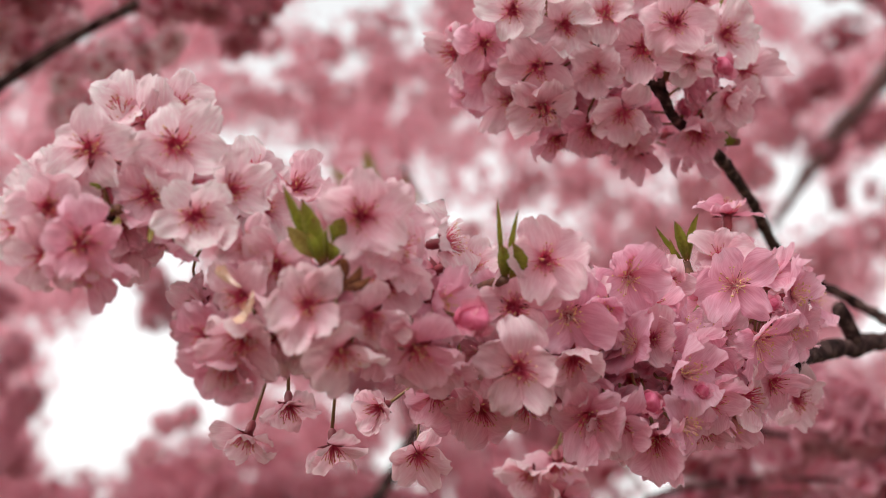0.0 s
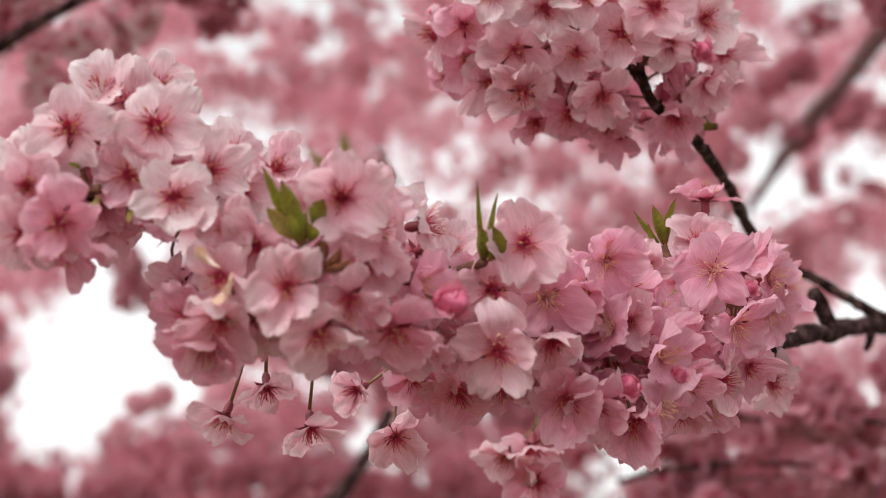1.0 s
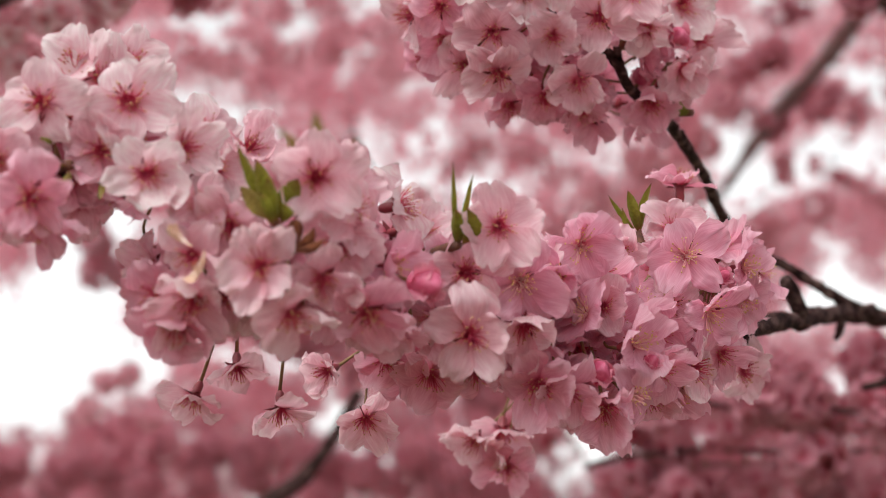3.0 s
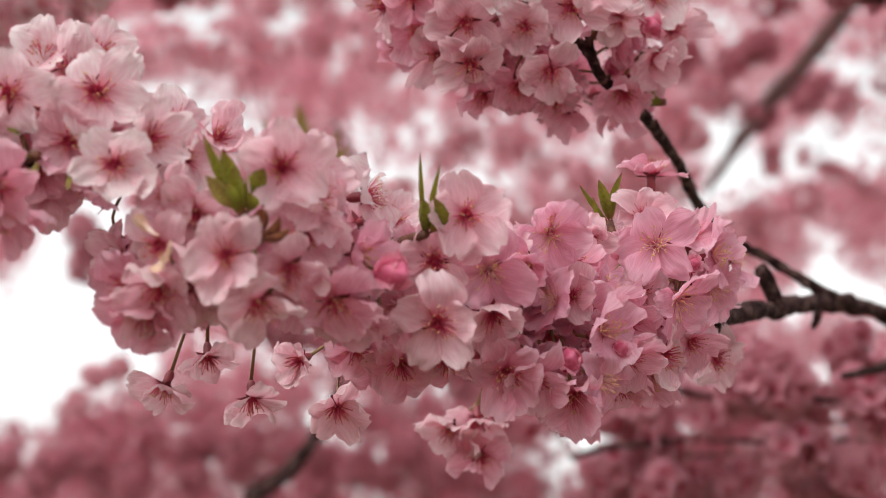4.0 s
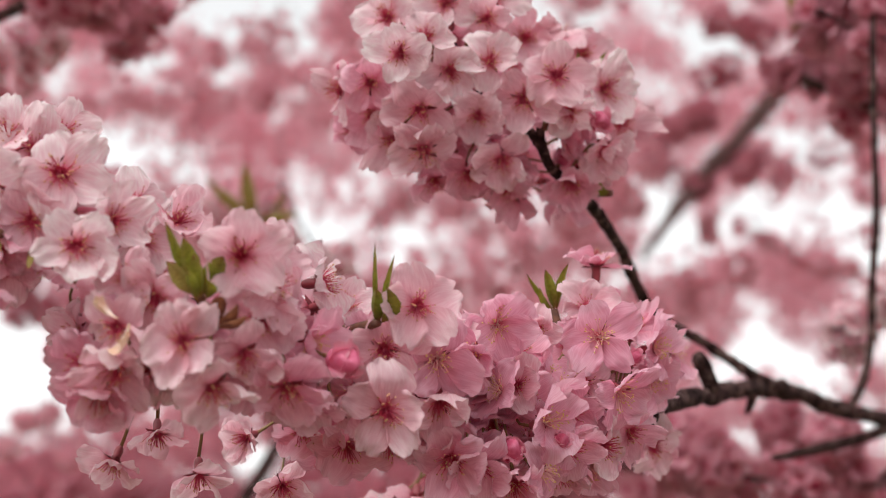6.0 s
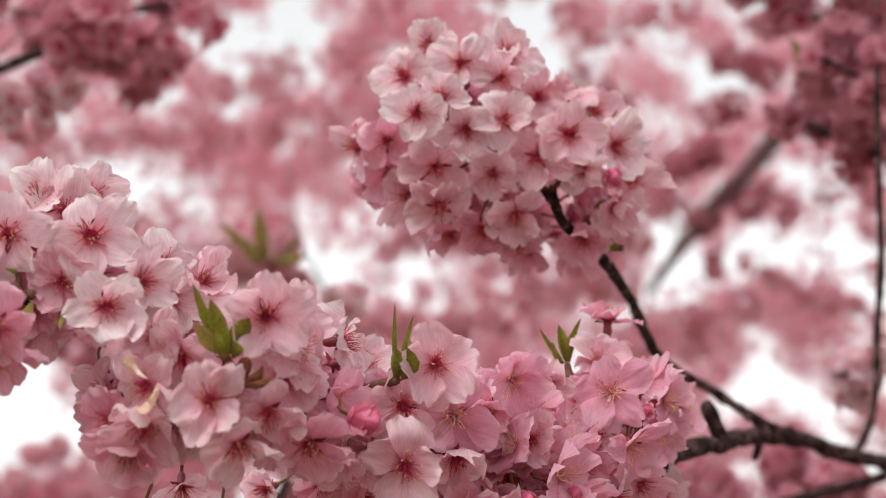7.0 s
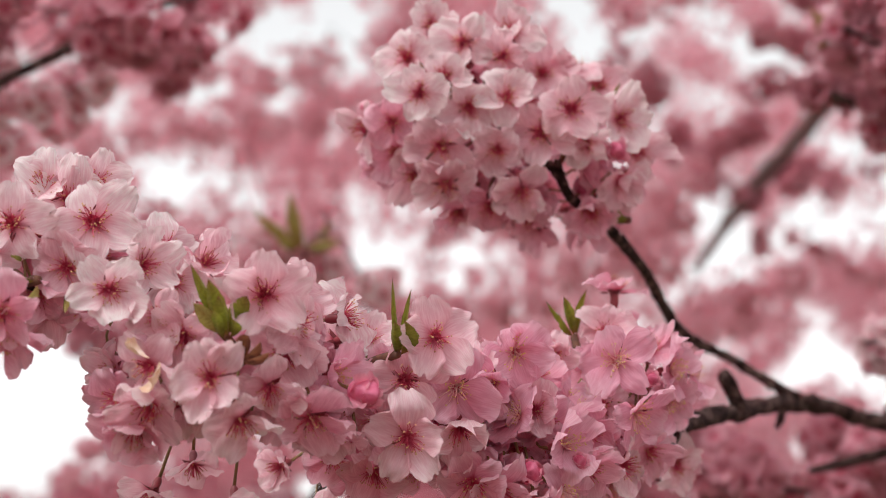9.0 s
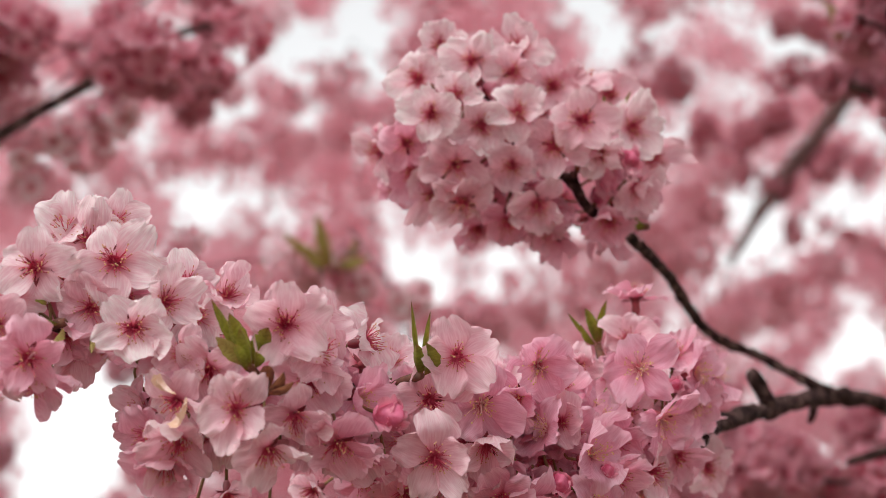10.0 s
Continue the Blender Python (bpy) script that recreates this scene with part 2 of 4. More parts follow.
def add_rod(verts, faces, mats, a, b, r0, r1, sides, mat):
    d = (b - a).normalized()
    s = d.cross(Vector((0.3, 0.5, 0.8))).normalized()
    o = s.cross(d)
    k0 = len(verts)
    for c, r in ((a, r0), (b, r1)):
        for k in range(sides):
            t = 2 * math.pi * k / sides
            verts.append(c + (math.cos(t) * s + math.sin(t) * o) * r)
    for k in range(sides):
        j = (k + 1) % sides
        faces.append((k0 + k, k0 + j, k0 + sides + j, k0 + sides + k))
        mats.append(mat)


def add_bead(verts, faces, mats, c, r, mat):
    k0 = len(verts)
    for d in ((1, 0, 0), (-1, 0, 0), (0, 1, 0), (0, -1, 0), (0, 0, 1.3), (0, 0, -1.3)):
        verts.append(c + Vector(d) * r)
    for f in ((0, 2, 4), (2, 1, 4), (1, 3, 4), (3, 0, 4), (2, 0, 5), (1, 2, 5), (3, 1, 5), (0, 3, 5)):
        faces.append(tuple(k0 + i for i in f))
        mats.append(mat)


def stamens_mesh(seed, filament, anther, count=34):
    rng = random.Random(100 + seed)
    verts, faces, mats = [], [], []
    for k in range(count):
        a, lean = rng.uniform(0, 2 * math.pi), rng.uniform(0.12, 1.05)
        ln = rng.uniform(0.27, 0.50)
        out = Vector((math.cos(a), math.sin(a), 0))
        side = Vector((-math.sin(a), math.cos(a), 0)) * rng.uniform(-0.06, 0.06)
        p0 = out * rng.uniform(0.04, 0.11)
        p1 = p0 + (out * math.sin(lean) + Vector((0, 0, math.cos(lean)))) * ln * 0.55
        p2 = p1 + (out * math.sin(lean * 0.75) + Vector((0, 0, math.cos(lean * 0.75)))) * ln * 0.45 + side
        add_rod(verts, faces, mats, p0, p1, 0.0135, 0.011, 3, 0)
        add_rod(verts, faces, mats, p1, p2, 0.011, 0.008, 3, 0)
        add_bead(verts, faces, mats, p2, rng.uniform(0.021, 0.029), 1)
    add_rod(verts, faces, mats, Vector((0, 0, 0)), Vector((0.02, 0.01, 0.46)), 0.02, 0.014, 5, 2)
    # the deep red cup that the filaments stand in
    k0 = len(verts)
    for ring, (r, z) in enumerate(((0.0, -0.02), (0.10, 0.0), (0.15, 0.06))):
        for k in range(8):
            t = 2 * math.pi * k / 8
            verts.append(Vector((math.cos(t) * r, math.sin(t) * r, z)))
    for ring in range(2):
        for k in range(8):
            j = (k + 1) % 8
            faces.append((k0 + ring * 8 + k, k0 + ring * 8 + j, k0 + ring * 8 + 8 + j, k0 + ring * 8 + 8 + k))
            mats.append(3)
    me = mesh_of("stamen_tuft", verts, faces, [filament, anther, filament, filament], smooth=False)
    me.polygons.foreach_set("material_index", mats)
    return me


def calyx_mesh():
    verts, faces = [], []
    rings = ((0.05, -0.52), (0.10, -0.48), (0.135, -0.36), (0.125, -0.18), (0.15, -0.03), (0.10, 0.0))
    for r, z in rings:
        for k in range(10):
            t = 2 * math.pi * k / 10
            verts.append((math.cos(t) * r, math.sin(t) * r, z))
    for i in range(len(rings) - 1):
        for k in range(10):
            j = (k + 1) % 10
            faces.append((i * 10 + k, i * 10 + j, i * 10 + 10 + j, i * 10 + 10 + k))
    faces.append(tuple(range(9, -1, -1)))
    for s in range(5):
        t = 2 * math.pi * (s + 0.5) / 5
        c, d = Vector((math.cos(t), math.sin(t), 0)), Vector((-math.sin(t), math.cos(t), 0))
        k0 = len(verts)
        verts += [c * 0.13 + d * 0.08 + Vector((0, 0, -0.05)), c * 0.13 - d * 0.08 + Vector((0, 0, -0.05)),
                  c * 0.30 - d * 0.07 + Vector((0, 0, 0.0)), c * 0.30 + d * 0.07 + Vector((0, 0, 0.0)), c * 0.46 + Vector((0, 0, -0.02)),
                  c * 0.29 + Vector((0, 0, -0.05))]
        faces += [(k0, k0 + 1, k0 + 5), (k0 + 1, k0 + 2, k0 + 5), (k0 + 2, k0 + 4, k0 + 5), (k0 + 4, k0 + 3, k0 + 5), (k0 + 3, k0, k0 + 5)]
    return mesh_of("calyx", verts, faces, [CALYX])


PETALS = [petal_mesh(s) for s in range(24)]
BLUSH = [petal_mesh(s, PETAL_MID) for s in range(24)]
ROSY = [petal_mesh(s, PETAL_ROSY) for s in range(24)]
SOFT = [petal_mesh(s, PETAL_SOFT) for s in range(24)]
# plainer pieces for the flowers of the boughs behind
PLAIN = [petal_mesh(s, PETAL, 5, 6) for s in range(12)]
PLAIN_ROSY = [petal_mesh(s, PETAL_ROSY, 5, 6) for s in range(12)]
PLAIN_SHADED = [petal_mesh(s, PETAL_SHADE, 5, 6) for s in range(12)]
PLAIN_STAMENS = [stamens_mesh(s, FILAMENT, ANTHER, 12) for s in range(3)]
STAMENS = [stamens_mesh(s, FILAMENT, ANTHER) for s in range(6)]
PALE_STAMENS = [stamens_mesh(s, FILAMENT_PALE, POLLEN) for s in range(6, 10)]
CALYX_MESH = calyx_mesh()


def facing(yaw, pitch):
    y, p = radians(yaw), radians(pitch)
    return Vector((math.sin(y) * math.cos(p), -math.cos(y) * math.cos(p), math.sin(p)))


def stalk_line(a, out, b, r):
    """A bent flower stalk from a, which leaves it along out, to b."""
    far = (b - a).length
    c1, c2 = a + out * far * 0.45, b + (a - b) * 0.25 + Vector((0, 0, 0.15 * far))
    rows = []
    for i in range(7):
        t = i / 6
        p = a * (1 - t) ** 3 + 3 * c1 * t * (1 - t) ** 2 + 3 * c2 * t * t * (1 - t) + b * t ** 3
        rows.append((*p, r * (1.25 if i == 0 else 1.0)))
    return rows


def nearest(wood, p):
    return min(wood, key=lambda w: (w - p).length)


def blossom(branch, wood, place, n, size, rng, open_to=None, rosy=0.5, faded=0.0, plain=False):
    """One five-petalled flower: calyx, petals, stamens and the stalk to the wood behind it. rosy: from 0, nearly white,
    to 1, rose; past that, petals darkened for shade.
    """
    turn = n.to_track_quat("Z", "Y").to_matrix().to_4x4() @ Matrix.Rotation(rng.uniform(0, 2 * math.pi), 4, "Z")
    r = size * 0.5
    m = Matrix.Translation(place - n * r * 0.12) @ turn @ Matrix.Scale(r, 4)
    ob = part("blossom", CALYX_MESH, branch, m=m)
    spread = rng.choice((rng.uniform(-10, 4), rng.uniform(-2, 12), rng.uniform(6, 24))) if open_to is None else open_to
    hue = rosy + rng.uniform(-0.2, 0.2)
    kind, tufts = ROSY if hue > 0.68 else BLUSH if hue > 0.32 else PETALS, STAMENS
    if rng.random() < faded:
        kind, tufts = SOFT, PALE_STAMENS
    if plain:
        kind, tufts = PLAIN_SHADED if rosy > 1 else PLAIN_ROSY if kind is ROSY else PLAIN, PLAIN_STAMENS
    for k in range(5):
        turnk = Matrix.Rotation(radians(72 * k + rng.uniform(-12, 12)), 4, "Z") @ Matrix.Rotation(-radians(spread + rng.gauss(0, 10)), 4, "Y")
        turnk = turnk @ Matrix.Rotation(radians(rng.uniform(-4, 22)), 4, "X") @ Matrix.Diagonal((rng.uniform(0.88, 1.14), rng.uniform(0.86, 1.12), rng.uniform(0.6, 1.5), 1))
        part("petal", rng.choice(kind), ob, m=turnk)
    part("stamen_tuft", rng.choice(tufts), ob, m=Matrix.Rotation(rng.uniform(0, 6), 4, "Z"))
    base = place - n * r * 0.62
    line = stalk_line(base, -n, nearest(wood, base), 0.0008)
    part("stalk", tube("stalk", line, PEDICEL, 5, inverse=m.inverted()), ob)
    return ob


def bud_mesh(seed):
    """A swollen bud of wrapped petals over its calyx, unit radius."""
    rng = random.Random(300 + seed)
    verts, faces, mats = [], [], []
    rows, cols = 10, 14
    for i in range(rows + 1):
        t = i / rows
        r = 0.62 * math.sin(math.pi * (0.06 + 0.88 * t)) ** 0.8 * (1.08 - 0.3 * t)
        for k in range(cols):
            a = 2 * math.pi * k / cols
            fold = 1 + 0.20 * math.sin(2.5 * a + 3.2 * t + seed) * t
            verts.append((math.cos(a) * r * fold, math.sin(a) * r * fold, -0.85 + 1.75 * t))
    for i in range(rows):
        for k in range(cols):
            j = (k + 1) % cols
            faces.append((i * cols + k, i * cols + j, (i + 1) * cols + j, (i + 1) * cols + k))
            mats.append(1 if i < 2 else 0)
    faces.append(tuple(rows * cols + k for k in range(cols)))
    mats.append(0)
    me = mesh_of("bud", verts, faces, [BUD_PINK, CALYX])
    me.polygons.foreach_set("material_index", mats)
    return me


WRAP = [petal_mesh(s, PETAL_BUD) for s in range(4)]
BUDS = [bud_mesh(s) for s in range(3)]


def bud(branch, wood, place, n, size, rng):
    turn = n.to_track_quat("Z", "Y").to_matrix().to_4x4() @ Matrix.Rotation(rng.uniform(0, 6), 4, "Z")
    r = size * 0.62
    m = Matrix.Translation(place) @ turn @ Matrix.Scale(r, 4)
    ob = part("bud", rng.choice(BUDS), branch, "plump deep rose flower bud", m)
    # loose outer petals round the bud
    for k in range(4):
        part("petal", rng.choice(WRAP), ob, m=Matrix.Translation((0, 0, -0.7)) @ Matrix.Rotation(radians(97 * k + 20), 4, "Z") @ Matrix.Rotation(-radians(70 - 4 * k), 4, "Y") @ Matrix.Scale(1.36, 4))
    base = place - n * r * 0.8
    part("stalk", tube("stalk", stalk_line(base, -n, nearest(wood, base), 0.0009), PEDICEL, 5, inverse=m.inverted()), ob)
    return ob


def leaf_mesh(seed, mat):
    """A folded young leaf with a toothed edge along +x, unit length, half width 0.5."""
    nu, nv = 9, 4
    verts = []
    for i in range(nu + 1):
        u = i / nu
        half = 0.5 * math.sin(math.pi * u ** 0.8) ** 0.85 * (1 + 0.10 * (i % 2)) + 0.02
        for j in range(nv + 1):
            v = 2 * j / nv - 1
            verts.append((u, v * half * 0.8, 0.75 * abs(v) * half + 0.25 * math.sin(3 * u + seed) * u))
    w = nv + 1
    faces = [(i * w + j, (i + 1) * w + j, (i + 1) * w + j + 1, i * w + j + 1) for i in range(nu) for j in range(nv)]
    return mesh_of("leaf", verts, faces, [mat])


LEAVES = [leaf_mesh(s, LEAF if s % 3 else LEAF_BRONZE) for s in range(6)]
SCALES = [leaf_mesh(s, SCALE_RED) for s in range(3)]


def shoot(parent, rows, rng, wood=None, kinds=None, label="young pointed green leaves just unfolding"):
    """A leaf shoot: brown scales at its foot, and leaves given by foot, tip and width."""
    foot = sum((Vector(r[:3]) for r in rows), Vector()) / len(rows)
    tips = sum((Vector(r[3:6]) for r in rows), Vector()) / len(rows)
    ln = (tips - foot).length
    start = nearest(wood, foot) if wood else foot - (tips - foot) * 0.4
    if (start - foot).length < 0.004:
        start = foot - (tips - foot).normalized() * 0.006
    line = [(*(start + (foot - start) * t), 0.0018 + 0.0016 * t * (1.3 - t)) for t in (0, 0.3, 0.6, 0.85, 1.0)]
    ob = part("leaf_shoot", tube("leaf_shoot", line, SCALE, 7, 0.3), parent, label)
    for r in rows:
        a, b = Vector(r[:3]), Vector(r[3:6])
        x = (b - a).normalized()
        y = x.cross(Vector((rng.uniform(-0.5, 0.5), -1, 0.2))).normalized()
        z = x.cross(y)
        size = (b - a).length
        m = Matrix.Translation(a) @ Matrix((x, y, z)).transposed().to_4x4() @ Matrix.Diagonal((size, r[6] * 0.95, r[6] * 1.1, 1))
        part("leaf", rng.choice(kinds or LEAVES), ob, m=m)
    return ob


# ---- ground, far below the view ----
def ground():
    bm = bmesh.new()
    bmesh.ops.create_grid(bm, x_segments=60, y_segments=60, size=900)
    for v in bm.verts:
        d = v.co.length
        v.co.z = 0.05 * noise.noise(v.co * 0.05) * min(1.0, d / 40)
    me = bpy.data.meshes.new("ground")
    bm.to_mesh(me)
    bm.free()
    me.materials.append(GRASS)
    return tagged(new("ground", me), "short winter grass under the cherry trees", "ground", kind="structure")


ground()

# ---- the flowering branch nearest to the camera ----
rng = random.Random(7)
branch = new("cherry_branch")
branch.location = (0, 0, 0)
tagged(branch, "cherry branch thick with pale pink double-toned blossoms", "branch")

limb_rows = [(0.605, 1.681, 1.837, 0.0066), (0.476, 1.529, 1.827, 0.0062), (0.413, 1.446, 1.827, 0.0060), (0.350, 1.356, 1.817, 0.0062), (0.282, 1.218, 1.790, 0.0059), (0.231, 1.100, 1.767, 0.0056), (0.200, 1.027, 1.747, 0.0053), (0.164, 0.968, 1.738, 0.0050), (0.126, 0.932, 1.744, 0.0048)]
tip_rows = [(0.123, 0.928, 1.749, 0.0050), (0.085, 0.891, 1.754, 0.0045), (0.049, 0.869, 1.755, 0.0042), (0.015, 0.854, 1.756, 0.0039), (-0.017, 0.830, 1.755, 0.0036), (-0.048, 0.812, 1.757, 0.0035), (-0.075, 0.816, 1.770, 0.0030), (-0.102, 0.819, 1.780, 0.0027), (-0.128, 0.814, 1.784, 0.0024), (-0.151, 0.794, 1.784, 0.0022), (-0.163, 0.775, 1.782, 0.0017)]
twig_rows = [(0.388, 1.403, 1.826, 0.0052), (0.360, 1.369, 1.826, 0.0043), (0.310, 1.351, 1.850, 0.0038), (0.259, 1.309, 1.866, 0.0037), (0.213, 1.197, 1.889, 0.0037), (0.173, 1.086, 1.892, 0.0037), (0.141, 1.038, 1.901, 0.0032), (0.130, 1.023, 1.914, 0.0034), (0.110, 1.021, 1.929, 0.0027), (0.097, 1.023, 1.940, 0.0024), (0.084, 1.026, 1.960, 0.0023), (0.070, 1.035, 1.986, 0.0019)]
limb = smooth_line(limb_rows + tip_rows, 0.0035)
twig = smooth_line(twig_rows, 0.003)
part("limb", tube("limb", limb, BARK, 16, 0.55), branch, "dark knobbly cherry bark")
part("twig", tube("twig", twig, BARK, 14, 0.5), branch, "dark knobbly cherry bark")
for rows in ([(0.285, 1.217, 1.793, 0.0061), (0.280, 1.212, 1.803, 0.0056), (0.275, 1.207, 1.811, 0.0052), (0.271, 1.203, 1.816, 0.0040)],
             [(0.130, 1.024, 1.911, 0.0029), (0.131, 1.020, 1.918, 0.0025), (0.129, 1.017, 1.921, 0.0014)],
             [(0.350, 1.356, 1.814, 0.0043), (0.347, 1.350, 1.803, 0.0036), (0.344, 1.352, 1.796, 0.0022)],
             [(0.478, 1.524, 1.823, 0.0043), (0.498, 1.539, 1.854, 0.0040), (0.504, 1.530, 1.894, 0.0036), (0.502, 1.521, 1.939, 0.0037), (0.502, 1.506, 2.003, 0.0035), (0.497, 1.495, 2.078, 0.0032), (0.491, 1.477, 2.184, 0.0029)]):
    part("spur", tube("spur", smooth_line(rows, 0.006), BARK, 10, 0.4), branch)

limb_wood = [Vector(p[:3]) for p in limb if p[0] < 0.22]
twig_wood = [Vector(p[:3]) for p in twig if p[0] < 0.20]
# places of open flowers in millimetres, their facing (to the right, upwards) in degrees, and their width in millimetres; a 1 marks an older one with yellow stamens
LEFT_END = [
    (-160, 777, 1812, 2, -1, 39), (-122, 783, 1815, 8, -4, 43), (-153, 812, 1840, -3, 21, 37),
    (-127, 816, 1844, 14, 21, 34), (-145, 793, 1808, 4, -15, 29), (-134, 787, 1792, 1, -25, 35),
    (-110, 769, 1778, 8, -16, 38), (-96, 784, 1794, 21, -7, 36), (-90, 813, 1811, 18, 23, 34),
    (-192, 778, 1777, -32, -11, 34), (-185, 784, 1796, -28, 18, 30),
]
LEFT_LOW = [
    (-173, 757, 1780, 14, -10, 33), (-154, 740, 1760, 16, -29, 34), (-153, 755, 1751, 24, -55, 35),
    (-175, 761, 1758, -23, -35, 32), (-148, 796, 1779, 20, -42, 32),
]
LEFT_FILL = [
    (-139, 808, 1833, 15, 14, 35), (-175, 793, 1801, -6, 3, 32), (-121, 810, 1805, 8, -8, 32),
    (-84, 810, 1791, 17, -7, 32),
]
MIDDLE_BACK = [
    (-87, 774, 1766, 12, 6, 28), (-74, 777, 1758, 10, -40, 35), (-58, 747, 1734, 2, -10, 36),
    (-89, 767, 1741, -22, -30, 35), (-88, 774, 1723, -9, -46, 39), (-96, 783, 1713, -10, -53, 38),
    (-107, 796, 1728, -42, -25, 34), (-44, 763, 1715, 14, -53, 38), (-32, 769, 1732, 11, -43, 34),
    (-69, 817, 1804, 30, 24, 34), (-58, 809, 1724, 5, -46, 34), (-78, 799, 1728, -1, -33, 31),
    (-115, 824, 1748, -37, -3, 30),
]
MIDDLE_FRONT = [
    (-36, 764, 1777, 3, 1, 42), (-19, 779, 1766, 36, -8, 37), (-23, 800, 1781, 38, 14, 41),
    (-25, 782, 1752, 16, -31, 38), (3, 826, 1779, 58, 8, 36), (-12, 780, 1719, 12, -57, 36),
    (-4, 805, 1715, 24, -61, 36), (-2, 805, 1745, 36, -26, 36, 1), (33, 823, 1747, -8, -13, 35),
    (48, 814, 1768, 4, -8, 38), (60, 838, 1745, -6, -20, 38, 1), (35, 812, 1716, -6, -14, 39),
    (62, 841, 1724, 3, -38, 35), (19, 835, 1727, -28, -25, 32), (-6, 826, 1735, 0, -27, 32),
    (47, 845, 1756, 4, -42, 34, 1), (15, 851, 1773, -1, 6, 30), (80, 860, 1752, -30, -14, 33, 1),
    (96, 883, 1749, 40, -6, 33, 1),
]
FILL = [
    (112, 897, 1736, 10, -20, 33), (120, 905, 1712, 30, -30, 33), (139, 916, 1733, 14, -2, 32),
    (147, 931, 1752, -20, 10, 32), (88, 893, 1705, -12, -34, 33), (135, 925, 1700, 22, -46, 32),
    (66, 868, 1760, -24, 18, 32), (107, 905, 1765, 26, 20, 33), (178, 948, 1728, 40, -28, 32),
    (24, 838, 1752, 12, 16, 31), (-46, 802, 1742, -14, -14, 33), (-20, 806, 1728, 10, -36, 33),
    (180, 960, 1790, 10, 30, 33), (84, 890, 1732, -10, -16, 33), (96, 896, 1722, 14, -22, 33),
    (104, 894, 1738, -24, 0, 32), (78, 886, 1718, 4, -34, 32),
]
UNDERSIDE = [
    (19, 886, 1705, -1, -51, 37), (-3, 885, 1713, 0, -44, 35), (41, 885, 1708, -3, -51, 37),
    (61, 883, 1713, -5, -44, 35),
]
RIGHT_SIDE = [
    (93, 870, 1771, 12, -14, 39, 1), (119, 923, 1779, -2, -11, 29), (153, 918, 1776, -14, 4, 41, 1),
    (105, 882, 1742, -7, -3, 31), (94, 876, 1738, -48, 6, 33, 1), (128, 910, 1750, 44, 18, 34, 1),
    (122, 875, 1723, 52, 2, 38, 1), (166, 913, 1745, 26, -22, 38, 1), (194, 959, 1778, 62, 4, 36, 1),
    (193, 963, 1760, 28, -36, 35, 1), (211, 995, 1784, 50, 6, 33, 1), (160, 926, 1717, 52, -16, 35),
    (210, 1045, 1731, 30, -38, 36), (154, 962, 1800, 3, 26, 36), (143, 961, 1777, -9, 1, 33),
    (162, 987, 1832, 10, 84, 36),
]
RIGHT_LOW = [
    (70, 852, 1698, -9, -43, 38), (84, 859, 1696, 6, -43, 37), (105, 873, 1689, 1, -50, 35),
    (121, 878, 1697, 48, -24, 34, 1), (100, 890, 1683, -7, -58, 36), (137, 898, 1712, 38, -14, 34),
    (113, 900, 1723, -4, -40, 29), (154, 937, 1706, 36, -44, 33, 1), (105, 912, 1731, -1, -14, 32),
    (96, 918, 1728, -40, -10, 33, 1), (79, 897, 1719, -6, -25, 30),
]
HANGING = [
    (-98, 884, 1691, -40, -64, 32), (-56, 911, 1688, 24, -77, 35), (-13, 944, 1688, 5, -35, 36),
    (-35, 949, 1714, -39, -24, 32), (-77, 884, 1706, 9, -65, 31), (-5, 909, 1716, 11, 11, 33),
    (11, 910, 1705, 18, -50, 35), (70, 1101, 1696, -3, -58, 40), (53, 1103, 1691, -32, -34, 39),
    (73, 1110, 1676, 4, -41, 39),
]
UPPER_A = [
    (40, 969, 1946, -4, -18, 36), (71, 986, 1943, -3, -29, 35), (55, 977, 1961, -2, -7, 30),
    (32, 989, 1976, -19, -1, 37), (67, 992, 1988, -3, -8, 36), (48, 1012, 2006, -8, 4, 35),
    (99, 1010, 2003, 7, 11, 41), (93, 993, 1980, 2, -13, 32), (95, 986, 1951, 1, -6, 36),
    (134, 977, 1942, -6, -9, 41), (171, 1020, 1949, 20, -12, 42), (116, 991, 1930, -5, -28, 38),
    (146, 1005, 1928, -3, -34, 33), (173, 1031, 1912, 14, -38, 37), (90, 996, 1919, -4, -31, 35),
    (55, 990, 1918, 0, -52, 39),
]
UPPER_B = [
    (24, 998, 1936, -7, -29, 35), (5, 1018, 1936, -58, -18, 36), (59, 1004, 1897, -1, -59, 40),
    (40, 1019, 1906, -19, -52, 38), (27, 1022, 1923, -25, -45, 34), (87, 1021, 1889, 9, -58, 34),
    (107, 1009, 1896, 5, -51, 37), (116, 1044, 1889, 11, -67, 37), (154, 1039, 1892, 2, -51, 37),
    (143, 1044, 1992, -10, 66, 38), (68, 1039, 1888, -15, -67, 33), (121, 1032, 1983, 0, 5, 36),
    (81, 1031, 1944, -3, -23, 33), (160, 1046, 1981, 11, 13, 34), (187, 1055, 1938, 32, -24, 36),
]
UPPER_C = [
    (130, 1115, 1927, -5, -32, 39), (103, 1069, 1922, -4, -39, 38), (170, 1080, 1915, 6, -32, 34),
    (16, 1056, 1921, -38, -37, 33),
]
